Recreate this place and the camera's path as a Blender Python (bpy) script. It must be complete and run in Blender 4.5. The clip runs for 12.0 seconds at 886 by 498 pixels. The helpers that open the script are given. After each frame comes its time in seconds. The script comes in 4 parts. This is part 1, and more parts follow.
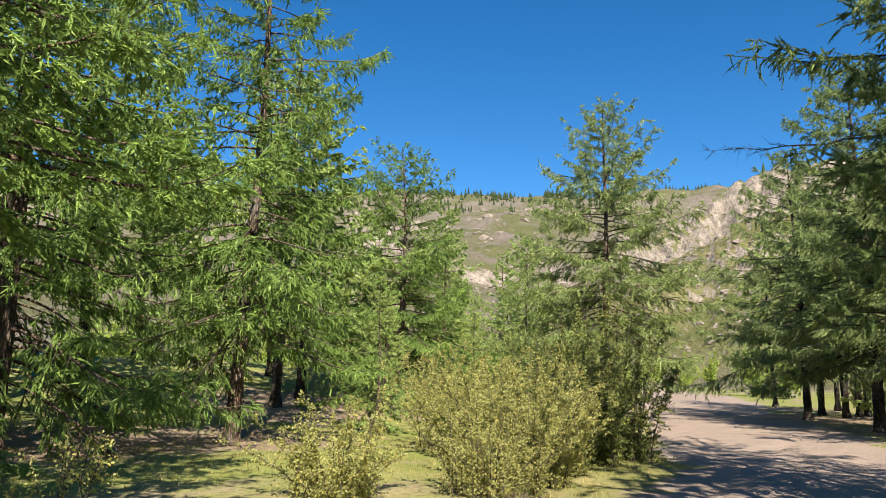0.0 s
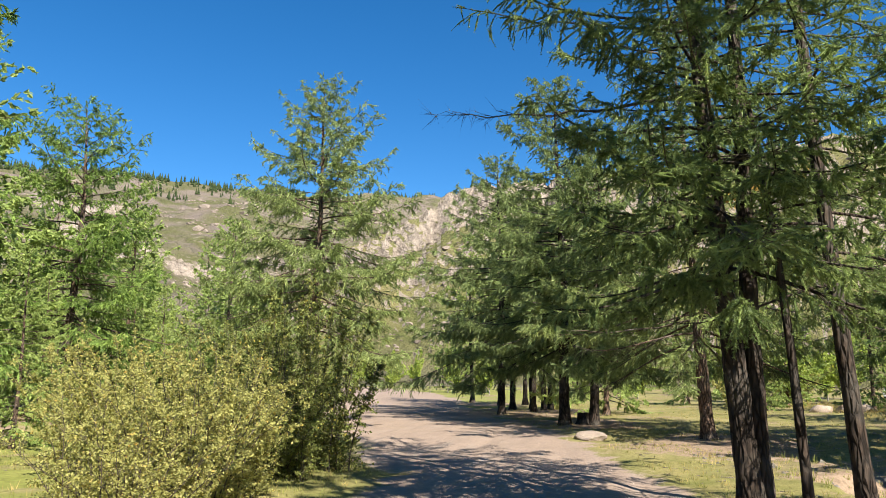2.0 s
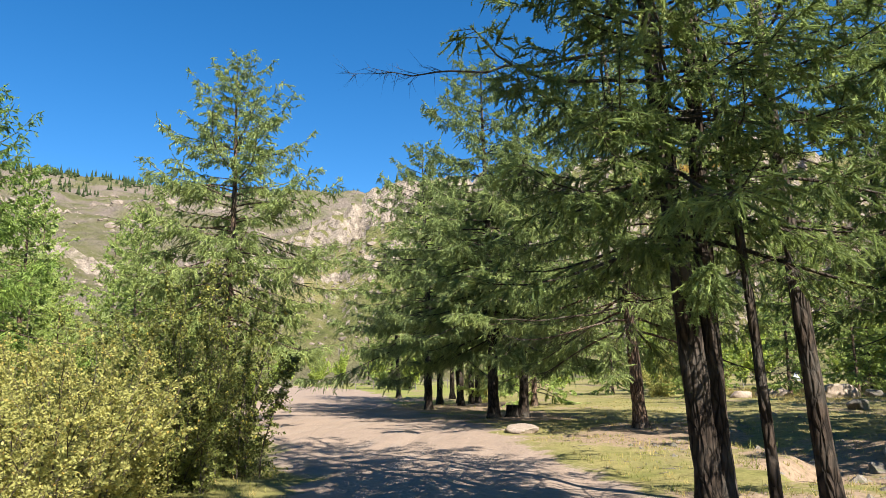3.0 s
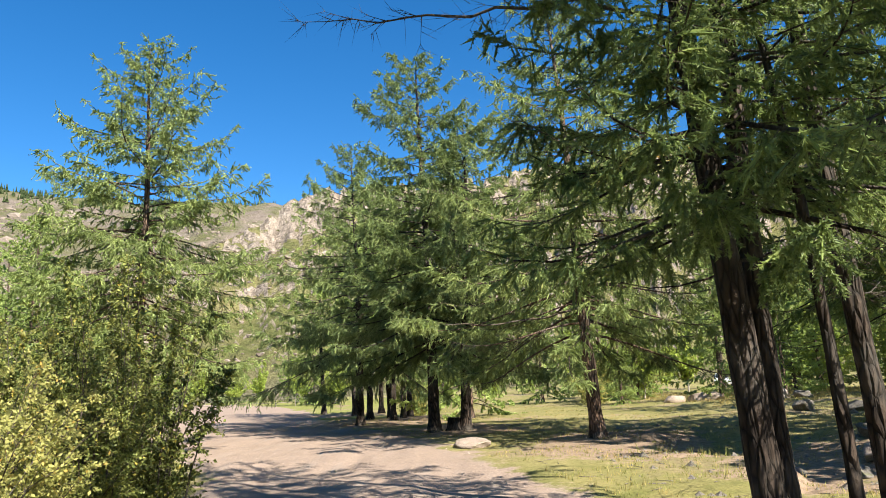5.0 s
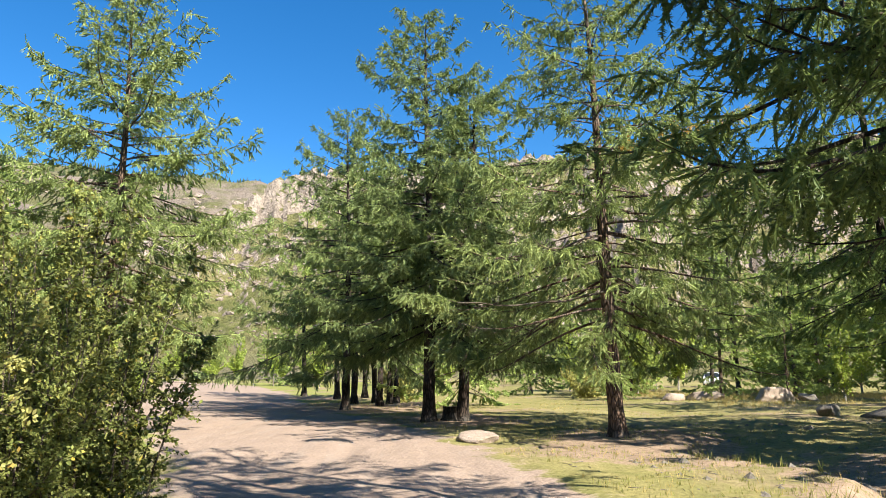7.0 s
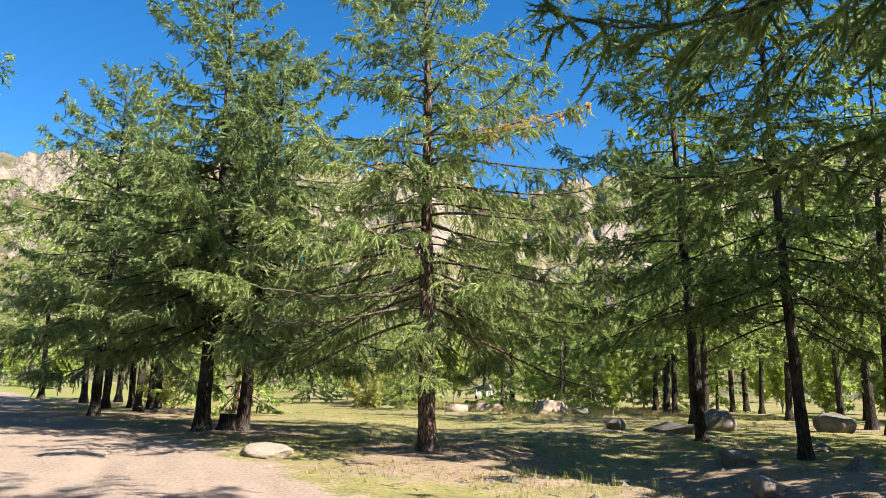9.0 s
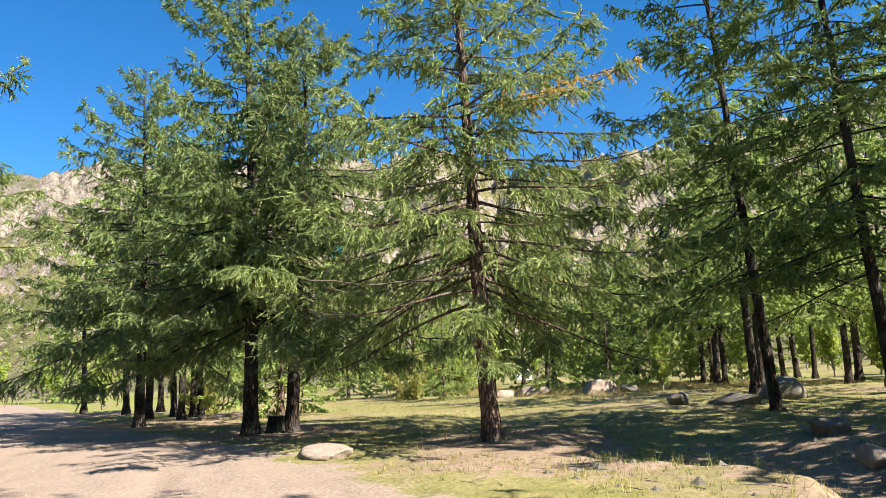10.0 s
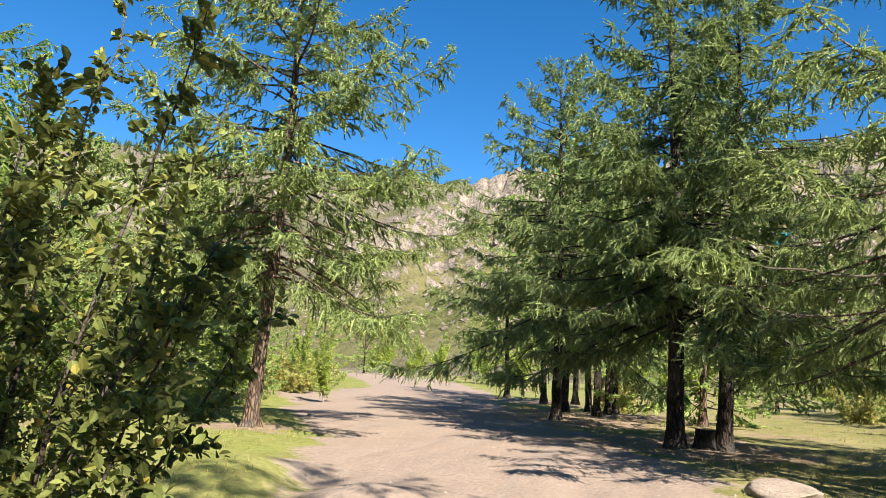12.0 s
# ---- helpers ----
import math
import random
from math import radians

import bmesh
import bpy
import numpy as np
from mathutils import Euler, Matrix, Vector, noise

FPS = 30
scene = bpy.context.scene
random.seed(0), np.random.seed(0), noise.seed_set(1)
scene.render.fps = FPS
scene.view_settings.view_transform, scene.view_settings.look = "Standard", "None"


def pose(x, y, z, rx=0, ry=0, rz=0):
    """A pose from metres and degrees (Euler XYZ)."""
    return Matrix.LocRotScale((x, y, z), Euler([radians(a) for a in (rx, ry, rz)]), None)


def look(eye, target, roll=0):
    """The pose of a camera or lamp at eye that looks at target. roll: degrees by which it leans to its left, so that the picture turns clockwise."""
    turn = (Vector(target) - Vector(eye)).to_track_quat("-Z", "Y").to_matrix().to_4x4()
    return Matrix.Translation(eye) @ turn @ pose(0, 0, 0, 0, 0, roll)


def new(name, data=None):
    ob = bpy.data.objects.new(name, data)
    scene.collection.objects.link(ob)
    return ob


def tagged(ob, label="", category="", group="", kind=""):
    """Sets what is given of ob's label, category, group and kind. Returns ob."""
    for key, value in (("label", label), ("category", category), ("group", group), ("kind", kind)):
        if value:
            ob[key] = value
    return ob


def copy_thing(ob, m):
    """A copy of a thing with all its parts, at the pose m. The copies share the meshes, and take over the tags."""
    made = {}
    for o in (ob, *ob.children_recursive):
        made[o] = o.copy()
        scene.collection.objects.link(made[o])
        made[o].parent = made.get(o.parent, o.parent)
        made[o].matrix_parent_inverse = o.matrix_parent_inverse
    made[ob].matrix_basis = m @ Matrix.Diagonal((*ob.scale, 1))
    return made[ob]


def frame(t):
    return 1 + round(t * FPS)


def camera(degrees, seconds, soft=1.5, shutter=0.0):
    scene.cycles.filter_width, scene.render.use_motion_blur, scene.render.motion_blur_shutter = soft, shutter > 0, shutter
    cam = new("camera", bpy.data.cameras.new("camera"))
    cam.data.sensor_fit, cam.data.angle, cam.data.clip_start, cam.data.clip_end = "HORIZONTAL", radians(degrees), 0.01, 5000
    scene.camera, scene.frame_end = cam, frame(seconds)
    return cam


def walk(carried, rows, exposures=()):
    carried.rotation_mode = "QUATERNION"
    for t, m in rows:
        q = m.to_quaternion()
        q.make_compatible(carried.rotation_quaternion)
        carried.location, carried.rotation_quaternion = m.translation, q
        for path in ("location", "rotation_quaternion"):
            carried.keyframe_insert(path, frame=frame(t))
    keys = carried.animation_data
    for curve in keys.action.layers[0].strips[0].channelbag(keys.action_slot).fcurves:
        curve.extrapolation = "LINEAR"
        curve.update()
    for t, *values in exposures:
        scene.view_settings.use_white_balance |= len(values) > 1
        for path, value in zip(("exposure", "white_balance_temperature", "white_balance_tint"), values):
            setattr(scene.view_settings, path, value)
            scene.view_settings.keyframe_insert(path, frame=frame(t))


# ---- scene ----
cam = camera(63.0, 12.0, soft=0.5)
PATH = [
    (0, (1.753, -4.738, 1.706), (0.622, -3.128, 2.064), 1.0),
    (0.5, (1.523, -4.175, 1.669), (0.717, -2.378, 2.019), 2.5),
    (1, (1.364, -3.578, 1.685), (0.771, -1.703, 2.045), 1.2),
    (1.5, (1.195, -2.884, 1.69), (0.675, -0.987, 2.052), -0.5),
    (2, (1.041, -2.239, 1.682), (0.605, -0.321, 2.046), 0.4),
    (2.5, (0.924, -1.609, 1.615), (0.502, 0.313, 1.973), -2.1),
    (3, (0.821, -0.944, 1.617), (0.588, 1.011, 1.969), -1.1),
    (5, (-0.036, 0.781, 1.6), (-0.044, 2.745, 1.979), -2.8),
    (5.5, (-0.227, 1.424, 1.596), (-0.408, 3.381, 1.966), -1.7),
    (6, (-0.474, 1.903, 1.6), (-0.52, 3.874, 1.941), -2.2),
    (6.5, (-0.644, 2.448, 1.607), (-0.661, 4.418, 1.947), -1.6),
    (8.5, (-1.059, 4.943, 1.471), (-0.594, 6.849, 1.862), 3.6),
    (9, (-1.192, 5.561, 1.475), (-0.564, 7.423, 1.85), 1.5),
    (9.5, (-1.305, 6.147, 1.461), (-0.643, 7.999, 1.824), -0.7),
    (10, (-1.453, 6.673, 1.449), (-0.883, 8.558, 1.795), -2.5),
    (10.5, (-1.557, 7.333, 1.478), (-1.2, 9.272, 1.818), -1.2),
    (11, (-1.635, 7.91, 1.524), (-1.578, 9.88, 1.862), 0.3),
    (11.5, (-1.708, 8.504, 1.535), (-1.967, 10.457, 1.877), 2.4),
    (12, (-1.775, 9.02, 1.601), (-2.292, 10.923, 1.935), 3.1),
]

walk(cam, [(t, look(eye, target, roll)) for t, eye, target, roll in PATH],
     exposures=((0, 1.28), (3, 1.42), (5.5, 1.56), (9.5, 1.68), (10.5, 1.6), (12, 1.48)))

# ---- light: low-noon sun from the right of the road, clear deep blue sky ----
SUN_HEADING, SUN_ELEVATION = radians(138), radians(42)
SUN_WAY = Vector((math.sin(SUN_HEADING) * math.cos(SUN_ELEVATION), math.cos(SUN_HEADING) * math.cos(SUN_ELEVATION), math.sin(SUN_ELEVATION)))
sun = new("sun", bpy.data.lights.new("sun", "SUN"))
sun.data.energy, sun.data.angle, sun.data.color = 5.0, radians(0.53), (1.0, 0.93, 0.82)
sun.matrix_world = look(SUN_WAY * 60, (0, 0, 0))
world = bpy.data.worlds.new("sky")
scene.world = world
world.use_nodes = True
sky = world.node_tree.nodes.new("ShaderNodeTexSky")
sky.sky_type, sky.sun_disc = "NISHITA", False
sky.sun_elevation, sky.sun_rotation = SUN_ELEVATION, SUN_HEADING
sky.altitude, sky.air_density, sky.dust_density, sky.ozone_density = 1600, 1.0, 0.1, 3.0
world.node_tree.nodes["Background"].inputs[1].default_value = 0.072
deep = world.node_tree.nodes.new("ShaderNodeHueSaturation")
deep.inputs["Saturation"].default_value = 1.33
world.node_tree.links.new(sky.outputs[0], deep.inputs["Color"])
world.node_tree.links.new(deep.outputs[0], world.node_tree.nodes["Background"].inputs[0])


# ---- materials ----
class Nodes:
    """A short hand for building node materials."""

    def __init__(self, name):
        self.mat = bpy.data.materials.new(name)
        self.mat.use_nodes = True
        self.tree = self.mat.node_tree
        self.out = self.tree.nodes["Material Output"]
        self.bsdf = self.tree.nodes["Principled BSDF"]

    def add(self, kind, **values):
        node = self.tree.nodes.new(kind)
        for key, value in values.items():
            if key in node.inputs:
                self.put(node.inputs[key], value)
        return node

    def put(self, socket, value):
        if isinstance(value, bpy.types.NodeSocket):
            self.tree.links.new(value, socket)
        elif isinstance(value, (tuple, list)) and len(value) == 3 and socket.type == "RGBA":
            socket.default_value = (*value, 1)
        else:
            socket.default_value = value

    def place(self, scale=(1, 1, 1), world_space=False):
        source = self.add("ShaderNodeNewGeometry").outputs["Position"] if world_space else self.add("ShaderNodeTexCoord").outputs["Object"]
        return self.add("ShaderNodeMapping", Vector=source, Scale=scale).outputs[0]

    def noise(self, vector, scale, detail=4.0, rough=0.55):
        return self.add("ShaderNodeTexNoise", Vector=vector, Scale=scale, Detail=detail, Roughness=rough).outputs["Fac"]

    def ramp(self, fac, *stops):
        node = self.add("ShaderNodeValToRGB", Fac=fac)
        ramp = node.color_ramp
        while len(ramp.elements) < len(stops):
            ramp.elements.new(0.5)
        for element, (place, colour) in zip(ramp.elements, stops):
            element.position = place
            element.color = (*colour, 1) if isinstance(colour, tuple) else (colour, colour, colour, 1)
        return node.outputs["Color"]

    def mix(self, fac, a, b, how="MIX"):
        node = self.tree.nodes.new("ShaderNodeMix")
        node.data_type, node.blend_type = "RGBA", how
        self.put(node.inputs[0], fac), self.put(node.inputs[6], a), self.put(node.inputs[7], b)
        return node.outputs[2]

    def math(self, how, a, b=0.0, clamp=False):
        node = self.tree.nodes.new("ShaderNodeMath")
        node.operation, node.use_clamp = how, clamp
        self.put(node.inputs[0], a), self.put(node.inputs[1], b)
        return node.outputs[0]

    def bump(self, height, strength, distance):
        return self.add("ShaderNodeBump", Height=height, Strength=strength, Distance=distance).outputs[0]

    def done(self, colour, rough=0.8, normal=None, metal=0.0, specular=0.3):
        self.put(self.bsdf.inputs["Base Color"], colour), self.put(self.bsdf.inputs["Roughness"], rough)
        self.put(self.bsdf.inputs["Metallic"], metal), self.put(self.bsdf.inputs["Specular IOR Level"], specular)
        if normal is not None:
            self.put(self.bsdf.inputs["Normal"], normal)
        return self.mat


def leaf_material(name, dark, mid, light, odd, odd_share, glow=0.4, rough=0.58, clump=0.3):
    """Foliage: each leaf or needle has its own shade, and light passes through it."""
    n = Nodes(name)
    shade = n.add("ShaderNodeNewGeometry").outputs["Random Per Island"]
    colour = n.ramp(shade, (0.0, dark), (0.45, mid), (1.0 - odd_share, light), (1.0, odd))
    patch, spray = n.noise(n.place(world_space=True), 0.7, 2), n.noise(n.place((1, 1, 0.6), True), 5.5, 2)
    colour = n.mix(n.ramp(n.math("ADD", n.math("MULTIPLY", patch, 0.45), n.math("MULTIPLY", spray, 0.55)), (0.47, 0.0), (0.6, 0.7)), colour, light, "MIX")
    colour = n.mix(n.ramp(spray, (0.36, clump), (0.5, 0.0)), colour, dark, "MIX")
    n.done(colour, rough, specular=0.1)
    through_leaf = n.add("ShaderNodeBsdfTranslucent", Color=n.mix(0.5, colour, light))
    both = n.add("ShaderNodeMixShader", Fac=glow)
    n.tree.links.new(n.bsdf.outputs[0], both.inputs[1])
    n.tree.links.new(through_leaf.outputs[0], both.inputs[2])
    n.tree.links.new(both.outputs[0], n.out.inputs[0])
    return n.mat


def needle_material(name, dark, light, yellow, glow=0.38):
    """Larch needles: each shoot has its own green, each needle strays a little from it, some shoots have begun to yellow."""
    n = Nodes(name)
    shoot = n.add("ShaderNodeAttribute")
    shoot.attribute_name = "shade"
    stray = n.add("ShaderNodeNewGeometry").outputs["Random Per Island"]
    age = n.noise(n.place(world_space=True), 0.9, 3)
    mixed = n.math("ADD", n.math("ADD", n.math("MULTIPLY", shoot.outputs["Fac"], 0.55), n.math("MULTIPLY", stray, 0.3)), n.math("MULTIPLY", n.math("SUBTRACT", age, 0.35), 0.5))
    middle = tuple((a * b) ** 0.5 for a, b in zip(dark, light))
    colour = n.ramp(mixed, (0.12, dark), (0.5, middle), (0.86, light), (0.98, yellow))
    n.done(colour, 0.5, specular=0.25)
    through_leaf = n.add("ShaderNodeBsdfTranslucent", Color=n.mix(0.4, colour, light))
    both = n.add("ShaderNodeMixShader", Fac=glow)
    n.tree.links.new(n.bsdf.outputs[0], both.inputs[1])
    n.tree.links.new(through_leaf.outputs[0], both.inputs[2])
    n.tree.links.new(both.outputs[0], n.out.inputs[0])
    return n.mat


def bark_material(name, dark, light, scale=(9, 9, 2.2), relief=0.03):
    n = Nodes(name)
    at = n.place(scale)
    cells = n.add("ShaderNodeTexVoronoi", Vector=n.mix(0.25, at, n.add("ShaderNodeTexNoise", Vector=at, Scale=2.0).outputs["Color"], "ADD"), Scale=1.6)
    cells.feature = "DISTANCE_TO_EDGE"
    crack = n.ramp(cells.outputs["Distance"], (0.0, 0.0), (0.28, 1.0))
    grain = n.noise(n.place((30, 30, 7)), 2.0, 6)
    colour = n.mix(crack, dark, n.mix(grain, light, tuple(c * 0.55 for c in light)))
    blotch = n.noise(n.place(), 1.3, 3)
    colour = n.mix(n.ramp(blotch, (0.45, 0.0), (0.75, 0.5)), colour, (0.17, 0.16, 0.14))
    return n.done(colour, 0.9, n.bump(n.math("ADD", crack, n.math("MULTIPLY", grain, 0.5)), 0.9, relief), specular=0.15)


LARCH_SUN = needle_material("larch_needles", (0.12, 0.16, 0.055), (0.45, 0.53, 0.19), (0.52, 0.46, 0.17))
LARCH_BLUE = needle_material("blue_green_larch_needles", (0.095, 0.135, 0.05), (0.39, 0.47, 0.175), (0.45, 0.42, 0.16))
LARCH_YOUNG = needle_material("young_larch_needles", (0.2, 0.27, 0.075), (0.46, 0.55, 0.18), (0.5, 0.46, 0.16), 0.45)
LARCH_GREEN = needle_material("green_larch_needles", (0.085, 0.14, 0.033), (0.35, 0.48, 0.115), (0.42, 0.43, 0.12))
# Darker than LARCH_SUN: the near larches' backlit look is coloured in.
LARCH_BACKLIT = needle_material("backlit_larch_needles", (0.065, 0.1, 0.036), (0.35, 0.44, 0.14), (0.4, 0.4, 0.14))
# Shade thrown on the two boulder larches, put into their needle colour.
LARCH_SHADE = needle_material("shaded_larch_needles", (0.07, 0.105, 0.032), (0.3, 0.39, 0.115), (0.36, 0.36, 0.12))
LARCH_GOLD = needle_material("yellowed_larch_needles", (0.48, 0.32, 0.08), (0.72, 0.52, 0.16), (0.55, 0.32, 0.08), 0.5)
WILLOW = leaf_material("willow_leaves", (0.22, 0.235, 0.075), (0.36, 0.365, 0.115), (0.5, 0.475, 0.17), (0.6, 0.36, 0.08), 0.07, 0.48, 0.45)
# Green leaves, with the shade on these verge bushes mixed into the colour.
WILLOW_GREEN_SHADED = leaf_material("shaded_green_willow_leaves", (0.05, 0.065, 0.02), (0.14, 0.17, 0.045), (0.26, 0.28, 0.08), (0.45, 0.34, 0.06), 0.09, 0.25, 0.4)
BIRCH = leaf_material("birch_leaves", (0.2, 0.28, 0.055), (0.34, 0.43, 0.09), (0.44, 0.51, 0.12), (0.55, 0.45, 0.08), 0.05, 0.5, 0.45)
GRASS = leaf_material("grass_blades", (0.12, 0.15, 0.035), (0.22, 0.24, 0.06), (0.33, 0.32, 0.1), (0.5, 0.42, 0.2), 0.2, 0.35, 0.6)
DRY_GRASS = leaf_material("dry_grass_blades", (0.24, 0.2, 0.07), (0.36, 0.29, 0.1), (0.48, 0.38, 0.15), (0.5, 0.36, 0.16), 0.2, 0.3, 0.6)
FAR_WOOD = leaf_material("far_conifers", (0.022, 0.036, 0.014), (0.04, 0.06, 0.022), (0.065, 0.09, 0.03), (0.08, 0.1, 0.04), 0.1, 0.2)
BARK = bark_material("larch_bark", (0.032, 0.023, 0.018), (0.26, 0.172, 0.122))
# Near-black: the shade on these trunks is put into the bark colour.
BARK_SHADED = bark_material("shaded_larch_bark", (0.014, 0.011, 0.009), (0.085, 0.062, 0.047))
TWIG = bark_material("twig_bark", (0.05, 0.04, 0.03), (0.15, 0.115, 0.085), (20, 20, 20), 0.006)
DEAD_TWIG = bark_material("dead_twig_bark", (0.13, 0.11, 0.09), (0.34, 0.3, 0.26), (20, 20, 20), 0.006)
BIRCH_BARK = bark_material("pale_birch_bark", (0.12, 0.1, 0.09), (0.62, 0.58, 0.52), (5, 5, 12), 0.004)


def ground_material():
    n = Nodes("ground")
    at = n.place(world_space=True)
    road = n.add("ShaderNodeAttribute")
    road.attribute_name = "sand"
    litter_at = n.add("ShaderNodeAttribute")
    litter_at.attribute_name = "litter"
    hill_at = n.add("ShaderNodeAttribute")
    hill_at.attribute_name = "hill"
    far_at = n.add("ShaderNodeAttribute")
    far_at.attribute_name = "scree"
    fine, mid, wide = n.noise(at, 9.0, 8, 0.65), n.noise(at, 1.1, 5), n.noise(at, 0.16, 4)
    stone = n.add("ShaderNodeTexVoronoi", Vector=at, Scale=14.0)
    # packed sand and fine gravel
    sand = n.mix(mid, (0.255, 0.193, 0.148), (0.35, 0.265, 0.207))
    sand = n.mix(n.ramp(fine, (0.35, 0.55), (0.65, 0.0)), sand, (0.19, 0.147, 0.117))
    sand = n.mix(n.ramp(stone.outputs["Distance"], (0.0, 0.5), (0.22, 0.0)), sand, (0.4, 0.35, 0.3))
    sand = n.mix(n.ramp(n.noise(n.place((2.4, 0.25, 1), True), 1.0, 4), (0.52, 0.0), (0.68, 0.5)), sand, (0.29, 0.24, 0.2))
    # short grass, half dry
    grass = n.mix(n.ramp(mid, (0.3, 0.0), (0.7, 1.0)), (0.13, 0.135, 0.04), (0.25, 0.215, 0.085))
    grass = n.mix(n.ramp(wide, (0.4, 0.0), (0.62, 0.55)), grass, (0.31, 0.26, 0.125))
    west = n.add("ShaderNodeMapRange", Value=n.math("ADD", n.add("ShaderNodeSeparateXYZ", Vector=at).outputs[0], n.math("MULTIPLY", mid, 5.0)))
    west.inputs["From Min"].default_value, west.inputs["From Max"].default_value = 0.0, -6.0
    grass = n.mix(n.math("MULTIPLY", west.outputs[0], 0.7), grass, n.mix(mid, (0.15, 0.19, 0.035), (0.25, 0.26, 0.07)))
    grass = n.mix(n.ramp(fine, (0.3, 0.6), (0.55, 0.0)), grass, (0.08, 0.075, 0.028))
    # needle litter and bare soil under the trees
    litter = n.mix(mid, (0.18, 0.128, 0.085), (0.35, 0.26, 0.185))
    litter = n.mix(n.ramp(fine, (0.33, 0.6), (0.55, 0.0)), litter, (0.085, 0.062, 0.042))
    bare = n.ramp(n.noise(n.place((1, 0.55, 1), True), 0.28, 6, 0.62), (0.52, 0.0), (0.64, 0.75))
    rag = n.math("MULTIPLY", n.math("SUBTRACT", n.math("ADD", n.math("MULTIPLY", fine, 0.5), n.math("MULTIPLY", mid, 0.9)), 0.7), 0.9)
    on_litter = n.ramp(n.math("ADD", litter_at.outputs["Fac"], n.math("MULTIPLY", rag, 1.6)), (0.42, 0.0), (0.6, 1.0))
    on_road = n.ramp(n.math("ADD", road.outputs["Fac"], rag), (0.44, 0.0), (0.58, 1.0))
    near = n.mix(on_road, n.mix(n.math("MAXIMUM", on_litter, bare), grass, litter), sand)
    # the hills: turf on the flatter ground, rock where it is steep, grey scree far off
    normal = n.add("ShaderNodeSeparateXYZ", Vector=n.add("ShaderNodeNewGeometry").outputs["True Normal"]).outputs[2]
    blocks, patches = n.noise(at, 0.16, 8, 0.72), n.noise(at, 0.02, 7, 0.66)
    rock = n.mix(n.ramp(n.noise(n.place((0.3, 0.3, 0.1), True), 1.0, 8, 0.75), (0.36, 0.0), (0.62, 1.0)), (0.17, 0.14, 0.112), (0.44, 0.368, 0.298))
    turf = n.mix(n.ramp(patches, (0.35, 0.0), (0.65, 1.0)), (0.125, 0.135, 0.044), (0.231, 0.206, 0.088))
    turf = n.mix(n.ramp(blocks, (0.58, 0.0), (0.72, 0.8)), turf, (0.325, 0.269, 0.213))
    scree = n.mix(n.ramp(patches, (0.42, 0.0), (0.56, 1.0)), (0.206, 0.169, 0.138), (0.125, 0.125, 0.054))
    scree = n.mix(n.ramp(blocks, (0.56, 0.0), (0.7, 0.7)), scree, (0.312, 0.263, 0.219))
    steep = n.ramp(n.math("ADD", normal, n.math("MULTIPLY", n.math("SUBTRACT", blocks, 0.5), 0.35)), (0.56, 1.0), (0.68, 0.0))
    hill = n.mix(steep, n.mix(far_at.outputs["Fac"], turf, scree), rock)
    colour = n.mix(hill_at.outputs["Fac"], near, hill)
    height = n.math("ADD", n.math("MULTIPLY", fine, 0.6), n.math("MULTIPLY", stone.outputs["Distance"], -0.35))
    small = n.bump(height, 0.7, 0.05)
    crags = n.add("ShaderNodeBump", Height=n.math("MULTIPLY", n.math("ADD", blocks, n.math("MULTIPLY", patches, 2.0)), hill_at.outputs["Fac"]), Strength=1.0, Distance=4.5, Normal=small).outputs[0]
    return n.done(colour, 0.95, crags, specular=0.1)


def rock_material(name, a, b, moss):
    n = Nodes(name)
    at = n.place()
    big, fine = n.noise(at, 2.2, 5), n.noise(at, 22, 6, 0.7)
    colour = n.mix(n.ramp(big, (0.3, 0.0), (0.7, 1.0)), a, b)
    colour = n.mix(n.ramp(fine, (0.35, 0.6), (0.55, 0.0)), colour, tuple(c * 0.5 for c in a))
    colour = n.mix(n.ramp(n.noise(at, 5, 5), (0.55, 0.0), (0.66, moss)), colour, (0.13, 0.13, 0.07))
    return n.done(colour, 0.9, n.bump(n.math("ADD", fine, big), 0.8, 0.03), specular=0.2)


ROCK_PALE = rock_material("pale_granite", (0.29, 0.225, 0.18), (0.42, 0.34, 0.275), 0.4)
ROCK_GREY = rock_material("grey_granite", (0.12, 0.106, 0.09), (0.27, 0.238, 0.2), 0.8)
ROCK_HILL = rock_material("weathered_hill_rock", (0.17, 0.135, 0.108), (0.36, 0.295, 0.24), 0.3)


def plain(name, colour, rough=0.5, metal=0.0, wear=0.15):
    n = Nodes(name)
    mottle = n.noise(n.place(), 14, 5)
    return n.done(n.mix(n.math("MULTIPLY", mottle, wear), colour, tuple(c * 0.45 for c in colour)), rough, n.bump(mottle, 0.1, 0.004), metal)


SCARF = plain("blue_silk", (0.02, 0.4, 0.6), 0.45, 0.0, 0.4)
CAR_WHITE, CAR_GLASS = plain("white_car_paint", (0.75, 0.76, 0.78), 0.25), plain("dark_car_glass", (0.02, 0.025, 0.03), 0.06)
RUBBER, CHROME = plain("tyre_rubber", (0.025, 0.025, 0.025), 0.85), plain("grey_metal", (0.5, 0.5, 0.52), 0.3, 0.9)
LAMP = plain("headlight_lens", (0.7, 0.72, 0.75), 0.1)
FENCE_WOOD = bark_material("weathered_fence_wood", (0.13, 0.11, 0.09), (0.42, 0.37, 0.31), (14, 14, 2), 0.006)
GROUND = ground_material()


# ---- mesh helpers ----
RNG = np.random.default_rng(11)


